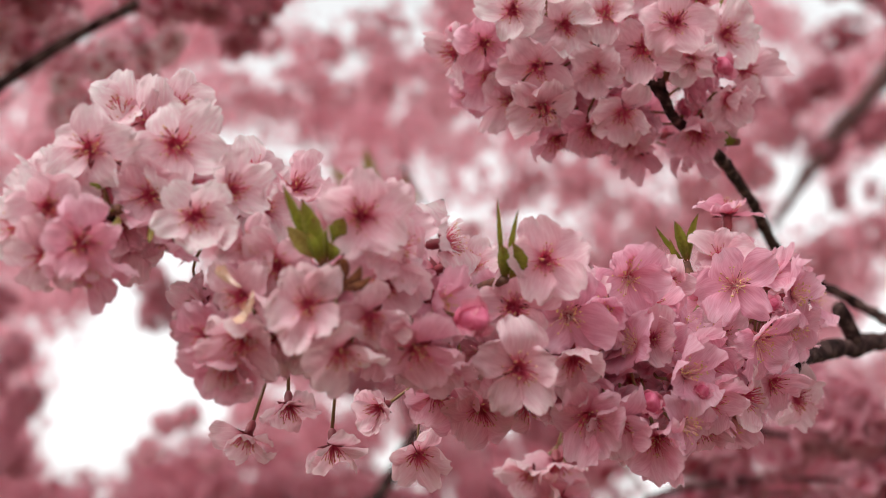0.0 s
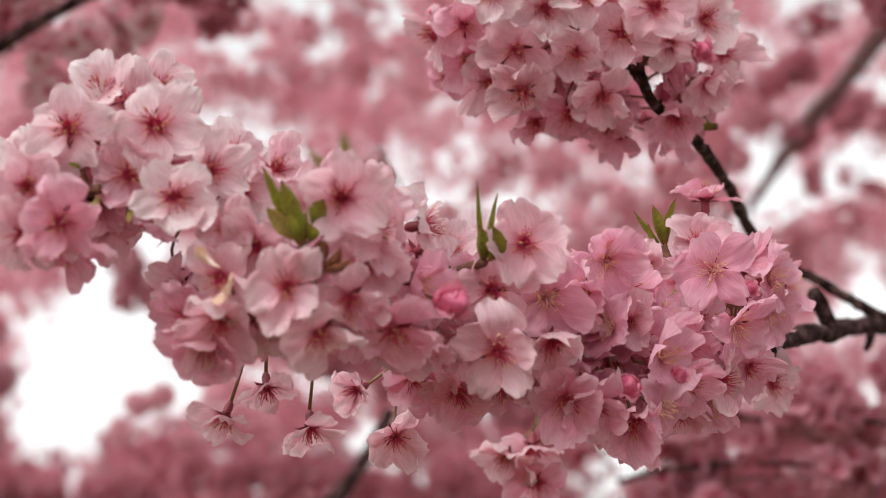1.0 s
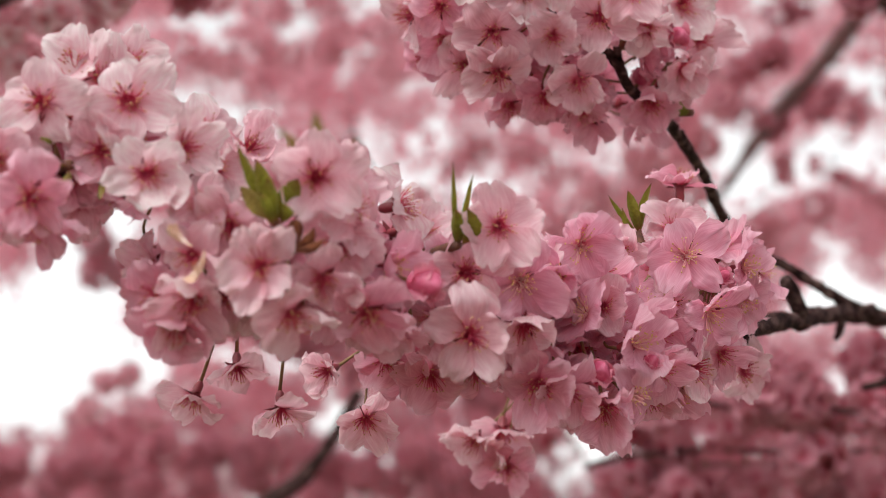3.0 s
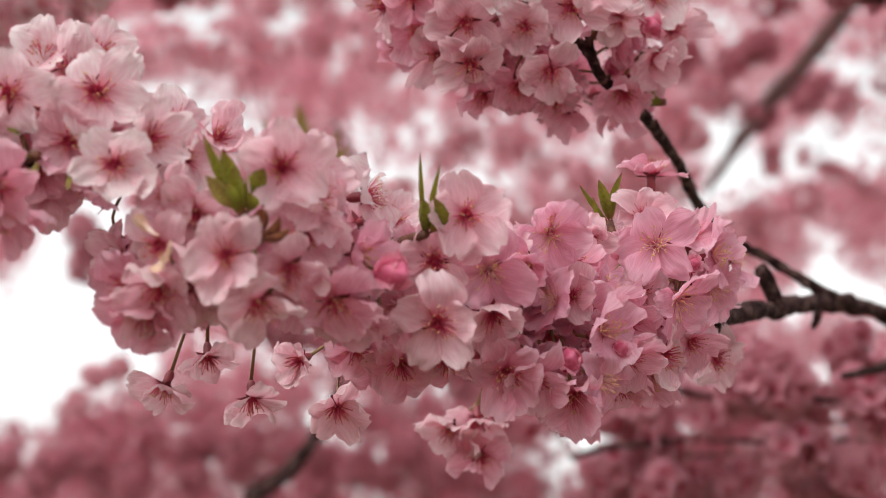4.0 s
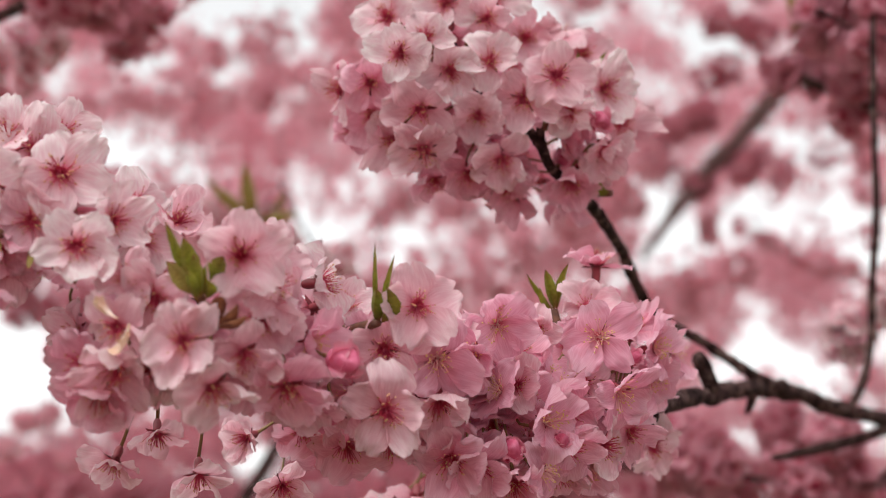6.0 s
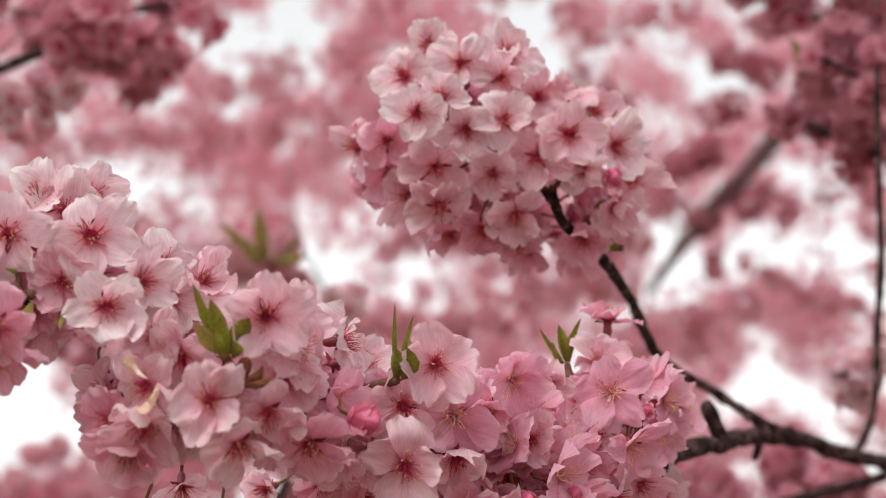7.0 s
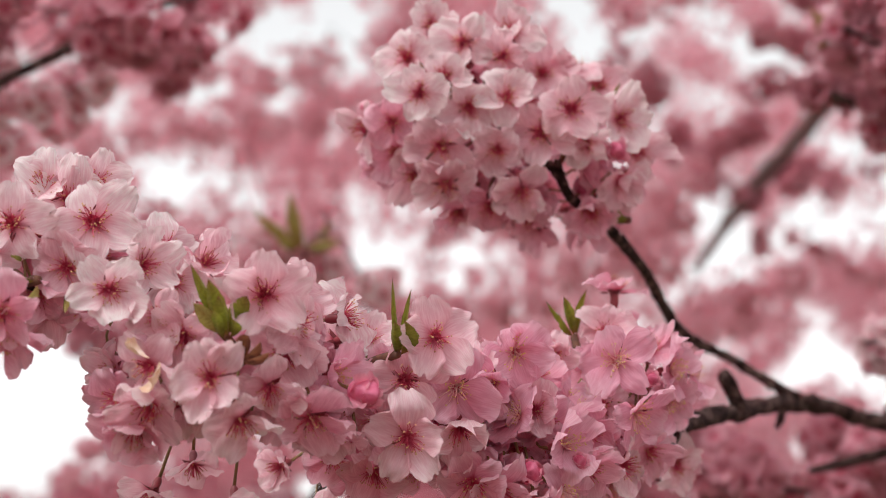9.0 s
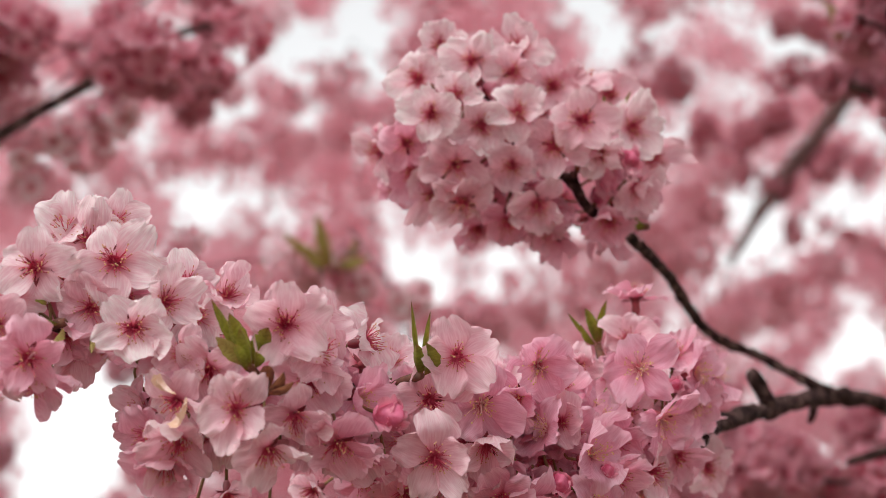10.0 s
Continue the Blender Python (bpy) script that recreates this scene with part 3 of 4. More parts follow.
# Shade put into petal colour: rosier low down and where flowers face down.
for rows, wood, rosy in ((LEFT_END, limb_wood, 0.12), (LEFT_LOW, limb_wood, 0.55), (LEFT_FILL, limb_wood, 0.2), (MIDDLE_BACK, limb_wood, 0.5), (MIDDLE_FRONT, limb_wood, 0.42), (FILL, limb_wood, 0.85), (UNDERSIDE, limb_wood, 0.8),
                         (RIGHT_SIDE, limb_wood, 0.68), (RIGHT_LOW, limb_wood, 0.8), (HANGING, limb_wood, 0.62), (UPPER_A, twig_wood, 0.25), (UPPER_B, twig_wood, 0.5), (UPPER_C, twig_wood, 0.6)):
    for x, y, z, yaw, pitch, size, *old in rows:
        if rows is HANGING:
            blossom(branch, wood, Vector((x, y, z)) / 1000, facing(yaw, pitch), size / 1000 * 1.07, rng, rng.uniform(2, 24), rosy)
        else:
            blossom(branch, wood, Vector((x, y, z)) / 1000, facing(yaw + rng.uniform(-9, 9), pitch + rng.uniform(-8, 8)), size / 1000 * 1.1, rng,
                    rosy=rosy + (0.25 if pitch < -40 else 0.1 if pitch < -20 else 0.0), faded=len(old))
    # the far side of each cluster, turned away, tinted rosy for the inner shade
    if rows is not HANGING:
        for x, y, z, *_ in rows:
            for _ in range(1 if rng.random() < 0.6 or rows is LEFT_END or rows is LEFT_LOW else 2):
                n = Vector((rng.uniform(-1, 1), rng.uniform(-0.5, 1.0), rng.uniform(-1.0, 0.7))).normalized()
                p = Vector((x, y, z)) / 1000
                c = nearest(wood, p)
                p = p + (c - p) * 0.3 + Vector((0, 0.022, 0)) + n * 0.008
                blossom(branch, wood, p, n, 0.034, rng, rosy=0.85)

# two browned petals left hanging on the stem
faded = petal_mesh(77)
faded.materials.clear()
faded.materials.append(CREAM)
FADED = [(-86, 751, 1743, 172, 62, 13), (-82, 751, 1742, -80, 64, 15), ]
for x, y, z, a1, a2, size in FADED:
    m = Matrix.Translation(Vector((x, y, z)) / 1000) @ facing(0, 10).to_track_quat("Z", "Y").to_matrix().to_4x4() @ Matrix.Rotation(radians(a1), 4, "Z") @ Matrix.Rotation(radians(a2), 4, "X") @ Matrix.Scale(size / 1000, 4)
    part("petal", faded, branch, "withered cream-yellow petal", m)

for x, y, z, yaw, pitch, size in [
    (13, 782, 1734, 34, -14, 20), (10, 829, 1715, 9, -52, 11),
] + [
    (101, 864, 1706, 4, 5, 17), (128, 875, 1713, 10, 23, 11), (175, 930, 1767, 15, 3, 11),
]:
    bud(branch, limb_wood, Vector((x, y, z)) / 1000, facing(yaw, pitch), size / 1000, rng)
for x, y, z, yaw, pitch, size in [
    (9, 1019, 1949, -39, 16, 13), (166, 1008, 1924, 4, -10, 18), (148, 1043, 1910, 16, -58, 13),
]:
    bud(branch, twig_wood, Vector((x, y, z)) / 1000, facing(yaw, pitch), size / 1000, rng)

for rows, wood in (([
    (-0.0533, 0.7670, 1.7582, -0.0702, 0.7466, 1.7875, 0.0066),
    (-0.0543, 0.7631, 1.7569, -0.0607, 0.7449, 1.7810, 0.0105),
    (-0.0525, 0.7631, 1.7574, -0.0435, 0.7484, 1.7713, 0.0120),
    (-0.0535, 0.7629, 1.7579, -0.0677, 0.7471, 1.7690, 0.0095),
    (-0.0513, 0.7555, 1.7553, -0.0541, 0.7397, 1.7703, 0.0110),
    (-0.0500, 0.7557, 1.7546, -0.0469, 0.7422, 1.7617, 0.0074),
    (-0.0532, 0.7518, 1.7526, -0.0574, 0.7368, 1.7642, 0.0064)], limb_wood),
                   ([
    (0.0288, 0.8169, 1.7590, 0.0250, 0.7971, 1.7942, 0.0032),
    (0.0299, 0.8169, 1.7590, 0.0352, 0.7973, 1.7880, 0.0040),
    (0.0306, 0.8129, 1.7583, 0.0332, 0.7974, 1.7737, 0.0116),
    (0.0281, 0.8169, 1.7590, 0.0261, 0.8024, 1.7708, 0.0095)], limb_wood),
                   ([
    (0.1357, 0.9756, 1.7996, 0.1187, 0.9614, 1.8175, 0.0045),
    (0.1363, 0.9755, 1.7996, 0.1285, 0.9595, 1.8205, 0.0077),
    (0.1384, 0.9791, 1.8004, 0.1413, 0.9609, 1.8251, 0.0064),
    (0.1345, 0.9718, 1.7988, 0.1240, 0.9585, 1.8096, 0.0057)], limb_wood),
                   ([
    (-0.1472, 0.7781, 1.7833, -0.1570, 0.7634, 1.7842, 0.0041),
    (-0.1459, 0.7788, 1.7814, -0.1499, 0.7684, 1.7687, 0.0062),
    (-0.1344, 0.7895, 1.7799, -0.1317, 0.7801, 1.7682, 0.0047),
    (-0.1547, 0.7821, 1.7953, -0.1568, 0.7691, 1.7952, 0.0047)], limb_wood),
                   ([
    (0.1559, 1.0282, 1.9576, 0.1528, 1.0121, 1.9695, 0.0052),
    (0.1584, 1.0276, 1.9587, 0.1698, 1.0094, 1.9707, 0.0037),
    (0.1613, 1.0270, 1.9593, 0.1558, 1.0134, 1.9644, 0.0044)], twig_wood),
                   ([
    (0.1813, 1.0519, 1.8908, 0.1685, 1.0402, 1.8951, 0.0096)], twig_wood),
                   ([
    (0.0549, 1.0143, 1.9479, 0.0479, 1.0072, 1.9307, 0.0072)], twig_wood)):
    shoot(branch, rows, rng, wood)
shoot(branch, [
    (-0.0445, 0.7530, 1.7430, -0.0504, 0.7420, 1.7521, 0.0075),
    (-0.0445, 0.7530, 1.7430, -0.0427, 0.7420, 1.7536, 0.0085),
    (-0.0445, 0.7530, 1.7430, -0.0340, 0.7420, 1.7507, 0.0070),
    (-0.0445, 0.7530, 1.7430, -0.0296, 0.7420, 1.7454, 0.0060),
    (-0.0445, 0.7530, 1.7430, -0.0517, 0.7420, 1.7433, 0.0060)], rng, limb_wood, SCALES, "red-brown bud scales round a cluster of stalks")


# ---- massed blossom on the boughs behind ----
def flower_template():
    """A light five-petalled flower for masses: points, their place along the petal, triangles."""
    v, u, f = [], [], []
    v.append((0, 0, -0.05)), u.append(0.0)
    for k in range(5):
        t = 2 * math.pi * k / 5
        c, s = np.array((math.cos(t), math.sin(t), 0)), np.array((-math.sin(t), math.cos(t), 0))
        i = len(v)
        z = np.array((0, 0, 1.0))
        for a, b, h, q in ((0.28, 0.14, 0.04, 0.26), (0.28, -0.14, 0.04, 0.26), (0.70, 0.42, 0.22, 0.7), (0.66, 0.0, 0.10, 0.66), (0.70, -0.42, 0.22, 0.7), (1.0, 0.22, 0.24, 1.0), (0.93, 0.0, 0.2, 0.95), (1.0, -0.22, 0.24, 1.0)):
            v.append(c * a + s * b + z * h), u.append(q)
        f += [(0, i + 1, i), (i, i + 1, i + 3), (i, i + 3, i + 2), (i + 1, i + 4, i + 3), (i + 2, i + 3, i + 6), (i + 2, i + 6, i + 5), (i + 3, i + 4, i + 7), (i + 3, i + 7, i + 6)]
    return np.array(v, float), np.array(u), np.array(f)


FLOWER_V, FLOWER_U, FLOWER_F = flower_template()


def far_template():
    """The same flower for the far crowns, with a folded diamond for each petal."""
    v, u, f = [(0, 0, -0.05)], [0.12], []
    for k in range(5):
        t = 2 * math.pi * k / 5
        c, s = np.array((math.cos(t), math.sin(t), 0)), np.array((-math.sin(t), math.cos(t), 0))
        i = len(v)
        for a, b, h, q in ((0.74, 0.44, 0.24, 0.7), (1.0, 0.0, 0.2, 1.0), (0.74, -0.44, 0.24, 0.7)):
            v.append(c * a + s * b + np.array((0, 0, h))), u.append(q)
        f += [(0, i + 1, i), (0, i + 2, i + 1)]
    return np.array(v, float), np.array(u), np.array(f)


FAR_V, FAR_U, FAR_F = far_template()


def mass(name, centres, normals, radius, seed, light=False, mat=None):
    tv, tu, tf = (FAR_V, FAR_U, FAR_F) if light else (FLOWER_V, FLOWER_U, FLOWER_F)
    g = np.random.default_rng(seed)
    n = len(centres)
    z = normals / np.linalg.norm(normals, axis=1, keepdims=True)
    x = np.cross(z, g.normal(size=(n, 3)))
    x /= np.linalg.norm(x, axis=1, keepdims=True)
    y = np.cross(z, x)
    r = radius * g.uniform(0.85, 1.15, (n, 1, 1))
    loc = tv[None] + g.normal(scale=0.04, size=(n, len(tv), 3))
    loc[:, :, 2] *= g.uniform(0.2, 1.7, (n, 1))
    loc = loc * r
    verts = centres[:, None] + loc[..., :1] * x[:, None] + loc[..., 1:2] * y[:, None] + loc[..., 2:] * z[:, None]
    faces = (tf[None] + (np.arange(n) * len(tv))[:, None, None]).reshape(-1, 3)
    uv = np.stack([np.tile(tu, n), np.full(n * len(tu), 0.5)], 1)
    return mesh_of(name, verts.reshape(-1, 3).tolist(), faces.tolist(), [mat or PETAL_FAR], uv)


def bough(pts, radius, thick, seed, root=None, dense=3.0, label="", single=0, name="blossom_bough"):
    """A bough as a knobbly stem through pts, with round clusters of flowers all along it."""
    g = np.random.default_rng(seed)
    p = [Vector(q) for q in pts]
    rows = [(*q, thick * (1 - 0.6 * i / len(p))) for i, q in enumerate(p)]
    if root is not None:
        o = Vector(root)
        rows = [(*o, thick * 0.9), (*(o.lerp(p[0], 0.5) + Vector((0, 0.25, 0.05))), thick * 0.6)] + rows
    line = smooth_line(rows, 0.05)
    ob = new(name, tube("bough", line, BARK, 7, 0.3))
    tagged(ob, label, "bough", "boughs of blossom behind")
    way = smooth_line([(*q, 0) for q in p], 0.02)[:, :3]
    length = np.linalg.norm(np.diff(way, axis=0), axis=1).sum()
    total = int(dense * length * 2 * radius / 4.2e-4)
    balls = max(3, int(length / (0.022 if single else 0.045)))
    at = way[np.clip((np.linspace(0, 1, balls) * (len(way) - 1)).astype(int), 0, len(way) - 1)]
    ball_r = min(0.032, radius * 0.6) if single else min(0.045, radius * 0.75)
    at = at + g.normal(size=(balls, 3)) * radius * (0.6 if single else 0.45)
    pick = g.integers(0, balls, total)
    out = g.normal(size=(total, 3))
    out /= np.linalg.norm(out, axis=1, keepdims=True)
    far = ball_r * g.uniform(0.45, 1.0, (total, 1)) ** 0.6
    cl = part("blossoms", mass("blossoms", at[pick] + out * far, out + np.array((0.0, -0.5, -0.1)) + 0.3 * g.normal(size=(total, 3)), 0.0175, seed + 1, mat=PETAL_FAR_SHADED if label == SHADED else PETAL_FAR), ob, "massed pink cherry blossoms")
    tagged(cl, kind="stuff")
    # the open flowers on the near side, each by itself
    pick_one = random.Random(seed)
    wood = [Vector(q) for q in way]
    for k in range(single):
        c = Vector(at[pick_one.randrange(balls)])
        n = Vector((pick_one.gauss(0, 0.6), -0.7 + pick_one.gauss(0, 0.4), pick_one.gauss(-0.15, 0.5))).normalized()
        blossom(ob, wood, c + n * ball_r * pick_one.uniform(0.95, 1.3), n, pick_one.uniform(0.032, 0.039), pick_one, rosy=1.1 if label == SHADED else 0.55, plain=True)
    return ob


# gaps of open sky in the crown of the trees behind: centre, half width and half height in metres, on the plane 5 m away
OPENINGS = [(-0.87, 2.62, 0.15, 0.14), (-0.91, 2.41, 0.19, 0.13), (-0.92, 2.21, 0.26, 0.17), (-1.07, 2.06, 0.10, 0.08), (-0.62, 2.91, 0.08, 0.11), (-0.98, 3.06, 0.03, 0.03), (-0.78, 3.13, 0.04, 0.06), (-0.48, 3.17, 0.09, 0.07), (-0.20, 3.36, 0.19, 0.13), (-0.37, 2.99, 0.11, 0.03), (0.06, 2.77, 0.12, 0.06), (0.34, 2.72, 0.07, 0.07), (0.07, 2.65, 0.06, 0.08), (0.60, 3.47, 0.11, 0.12), (1.04, 3.45, 0.07, 0.06), (0.84, 3.43, 0.04, 0.05), (0.95, 3.26, 0.07, 0.08), (-0.66, 3.22, 0.06, 0.05), (0.49, 3.53, 0.10, 0.06), (-0.05, 3.48, 0.06, 0.07), (0.64, 1.98, 0.13, 0.07), (-0.18, 2.03, 0.04, 0.05), (1.47, 3.06, 0.08, 0.11), (1.49, 2.88, 0.15, 0.12), (1.30, 2.86, 0.21, 0.09), (1.06, 2.76, 0.10, 0.11), (0.98, 2.69, 0.05, 0.06), (1.27, 2.67, 0.05, 0.07), (1.33, 2.55, 0.07, 0.09), (1.48, 2.43, 0.11, 0.07)]


def crown(name, x0, x1, z0, z1, seed, root, label):
    """A stretch of far tree crown: side twigs and clusters of blossom, with ragged gaps of sky."""
    g = np.random.default_rng(seed)
    count = int((x1 - x0) * (z1 - z0) * (300 if z1 < 2.2 else 225 if z1 < 2.9 else 185))
    at = np.stack([g.uniform(x0, x1, count), np.zeros(count), g.uniform(z0, z1, count)], 1)
    ragged = np.array([noise.noise(Vector((p[0] * 4.5, 7.7, p[2] * 4.5))) + 0.7 * noise.noise(Vector((p[0] * 11, 2.7, p[2] * 11))) for p in at]) * 0.5 + 0.12
    keep = np.ones(count, bool)
    for cx, cz, rx, rz in OPENINGS:
        keep &= ((at[:, 0] - cx) / rx) ** 2 + ((at[:, 2] - cz) / rz) ** 2 > (1.0 + ragged) ** 2
    if z1 > 2.2:
        # small chinks of sky between the twigs
        keep &= np.array([noise.noise(Vector((p[0] * 8.5, 31.0, p[2] * 8.5))) for p in at]) < 0.25
    at = at[keep]
    depth = g.uniform(1.5, 2.6, (len(at), 1))
    eye = np.array((0.0, 0.0, 1.6))
    at[:, 1] = 5.0
    at = eye + (at - eye) * depth
    per = 56
    pick = np.repeat(np.arange(len(at)), per)
    out = g.normal(size=(len(pick), 3))
    out /= np.linalg.norm(out, axis=1, keepdims=True)
    far = 0.19 * g.uniform(0.05, 1.0, (len(pick), 1)) ** 0.6
    stem = smooth_line([(*root, 0.012), (1.25 * (x0 + x1), 13.5, 0.6, 0.006), (1.3 * (x0 + x1), 13.2, 1.6 + 2.7 * (0.5 * (z0 + z1) - 1.6), 0.003), (1.35 * (x0 + x1), 13.3, 1.6 + 2.7 * (z1 - 1.6), 0.002)], 0.15)
    ob = tagged(new(name, tube(name, stem, BARK, 7, 0.3)), label, "bough", "crowns of blossom behind")
    # The lowest crowns take the petals darkened for shade.
    me = mass("blossoms", at[pick] + out * far, out + 0.4 * g.normal(size=(len(pick), 3)), 0.028, seed + 1, True, PETAL_FAR_SHADED if z1 < 2.2 else PETAL_FAR)
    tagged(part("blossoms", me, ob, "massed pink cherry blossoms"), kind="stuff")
    return ob


PALE = "bough of massed pale pink cherry blossom"
# Marks boughs whose shade is put into a darker petal colour.
SHADED = "bough of massed pink cherry blossom, its petals darkened in colour for shade"
FORK = (0.4, 6.0, 0.75)     # crown fork of the tree behind
SIDE = (1.25, 2.9, 1.75)    # crown fork of the tree that bears the near branch
EAST = (1.25, 1.9, 2.3)     # a limb of the same tree, higher up
DISTANT = (0.4, 14.0, 0.5)   # crown fork of the farthest tree
OUTER = (-2.3, 4.7, 2.3)    # end of its longest limb
WEST = (-1.5, 2.6, 1.75)    # crown fork of a tree out of sight

bough([(-0.550, 1.816, 2.346), (-0.456, 1.849, 2.329), (-0.358, 1.873, 2.321), (-0.257, 1.896, 2.305), (-0.198, 1.914, 2.273)], 0.067, 0.002, 11, WEST, 2.0, SHADED, 60)
bough([(-0.602, 1.927, 2.304), (-0.503, 1.968, 2.266), (-0.414, 1.996, 2.242), (-0.342, 2.001, 2.268)], 0.045, 0.002, 12, WEST, 2.0, PALE, 40)
bough([(-0.617, 2.012, 2.363), (-0.514, 2.045, 2.350), (-0.434, 2.058, 2.365), (-0.373, 2.056, 2.404)], 0.055, 0.002, 36, WEST, 2.4, SHADED, 40)
bough([(-0.288, 2.190, 2.531), (-0.231, 2.200, 2.484), (-0.239, 2.200, 2.424), (-0.268, 2.190, 2.346)], 0.040, 0.002, 39, WEST, 2.2, SHADED, 44)
bough([(-1.299, 4.204, 2.700), (-1.015, 4.263, 2.769), (-0.732, 4.298, 2.854), (-0.480, 4.317, 2.913), (-0.266, 4.326, 2.946), (-0.033, 4.340, 2.928)], 0.061, 0.0016, 13, OUTER, 0.85, PALE)
bough([(-0.386, 4.679, 3.132), (-0.166, 4.703, 3.098), (0.056, 4.704, 3.105), (0.233, 4.726, 3.019)], 0.103, 0.0016, 14, FORK, 0.85, PALE)
bough([(-0.161, 4.475, 3.153), (-0.041, 4.467, 3.186), (0.076, 4.430, 3.289), (0.177, 4.377, 3.417)], 0.069, 0.0016, 15, FORK, 0.85, PALE)
bough([(-0.601, 4.721, 3.543), (-0.375, 4.785, 3.439), (-0.313, 4.753, 3.533)], 0.066, 0.0016, 16, FORK, 0.85, PALE)
leafy = bough([(-0.002, 2.183, 2.086), (-0.083, 2.175, 2.112), (-0.170, 2.166, 2.129), (-0.249, 2.160, 2.118)], 0.035, 0.0016, 17, FORK, 2.2, "bough of pink cherry blossom with a few bronze-green leaves", 36)
bough([(0.468, 4.735, 3.555), (0.668, 4.759, 3.434), (0.827, 4.731, 3.446), (1.011, 4.663, 3.530)], 0.069, 0.0016, 18, FORK, 0.85, PALE)
bough([(0.680, 4.611, 3.246), (0.797, 4.657, 3.051), (0.937, 4.651, 2.988), (1.055, 4.605, 3.060), (1.122, 4.537, 3.220), (1.173, 4.477, 3.347)], 0.087, 0.0016, 19, FORK, 1.5, SHADED)
bough([(0.988, 4.678, 2.851), (1.107, 4.637, 2.908), (1.210, 4.605, 2.935), (1.327, 4.574, 2.931)], 0.072, 0.0016, 20, FORK, 1.5, SHADED)
bough([(0.538, 3.993, 2.552), (0.670, 3.985, 2.500), (0.706, 3.955, 2.603), (0.741, 3.923, 2.705)], 0.083, 0.0016, 21, FORK, 1.5, PALE)
bough([(0.906, 4.764, 2.545), (1.012, 4.743, 2.544), (1.116, 4.708, 2.604)], 0.064, 0.0016, 22, FORK, 2.6, PALE)
bough([(1.067, 4.685, 2.758), (1.232, 4.654, 2.724), (1.395, 4.630, 2.628), (1.566, 4.584, 2.593)], 0.030, 0.0016, 23, FORK, 2.2, PALE)
bough([(0.490, 1.600, 1.920), (0.524, 1.586, 1.923), (0.574, 1.563, 1.930)], 0.023, 0.0014, 24, EAST, 2.0, PALE, 40)
bough([(0.283, 1.904, 1.817), (0.369, 1.888, 1.832), (0.430, 1.875, 1.800), (0.536, 1.850, 1.792), (0.627, 1.824, 1.788)], 0.045, 0.004, 25, SIDE, 4.4, SHADED, 70)
bough([(0.253, 2.216, 1.755), (0.395, 2.195, 1.778), (0.512, 2.173, 1.772), (0.640, 2.140, 1.780), (0.756, 2.106, 1.760)], 0.066, 0.004, 26, SIDE, 4.4, SHADED, 80)
high = bough([(0.507, 1.705, 2.282), (0.548, 1.700, 2.250), (0.600, 1.680, 2.258), (0.645, 1.660, 2.274)], 0.032, 0.003, 27, EAST, 3.0, SHADED, 45)
bough([(0.522, 1.821, 2.240), (0.567, 1.815, 2.217), (0.611, 1.807, 2.192), (0.669, 1.791, 2.183)], 0.029, 0.006, 28, EAST, 2.6, SHADED, 40)
bough([(0.496, 1.917, 2.433), (0.556, 1.915, 2.399), (0.634, 1.904, 2.369), (0.710, 1.895, 2.326)], 0.045, 0.003, 37, EAST, 2.6, SHADED, 50)
bough([(1.420, 4.276, 3.214), (1.400, 4.376, 2.951), (1.450, 4.410, 2.732)], 0.046, 0.0016, 29, FORK, 1.5, PALE)
bough([(-0.142, 3.372, 2.242), (0.034, 3.372, 2.258), (0.212, 3.366, 2.262), (0.343, 3.345, 2.319), (0.452, 3.321, 2.374)], 0.045, 0.0016, 30, FORK, 2.0, PALE)
bough([(0.146, 4.229, 2.624), (0.228, 4.220, 2.660), (0.325, 4.220, 2.655), (0.429, 4.224, 2.625)], 0.055, 0.0016, 38, FORK, 1.3, PALE)
bough([(-1.360, 4.571, 2.873), (-1.216, 4.652, 2.711), (-1.281, 4.674, 2.526), (-1.156, 4.749, 2.265), (-1.157, 4.775, 2.025)], 0.080, 0.0016, 31, OUTER, 2.6, SHADED)
bough([(-1.256, 4.348, 1.820), (-0.950, 4.423, 1.859), (-0.652, 4.476, 1.869), (-0.346, 4.508, 1.920), (-0.030, 4.523, 1.901), (0.316, 4.515, 1.880)], 0.076, 0.0016, 32, FORK, 2.8, SHADED)
bough([(-0.710, 4.254, 2.002), (-0.634, 4.260, 2.072), (-0.564, 4.276, 2.008)], 0.039, 0.0016, 33, FORK, 2.4, PALE)
bough([(0.465, 4.288, 2.048), (0.243, 4.300, 2.099), (-0.009, 4.300, 2.148), (-0.233, 4.283, 2.224), (-0.441, 4.254, 2.298), (-0.592, 4.228, 2.345), (-0.727, 4.198, 2.391)], 0.077, 0.0016, 34, FORK, 2.4, SHADED)
bough([(-1.246, 4.769, 1.696), (-0.671, 4.884, 1.726), (-0.060, 4.930, 1.756), (0.562, 4.901, 1.739), (1.310, 4.761, 1.752)], 0.095, 0.010, 35, FORK, 2.6, SHADED)
shoot(leafy, [
    (-0.0762, 2.0930, 2.1009, -0.0937, 2.0645, 2.1641, 0.0226),
    (-0.0728, 2.0928, 2.1024, -0.0271, 2.0806, 2.1082, 0.0183),
    (-0.0791, 2.1078, 2.1071, -0.1386, 2.0825, 2.1470, 0.0185),
    (-0.0698, 2.1088, 2.1047, -0.0445, 2.0894, 2.1386, 0.0170),
    (-0.0801, 2.1006, 2.1025, -0.1078, 2.0847, 2.1124, 0.0156)], rng, kinds=LEAVES[::3], label="bronze-green young leaves")
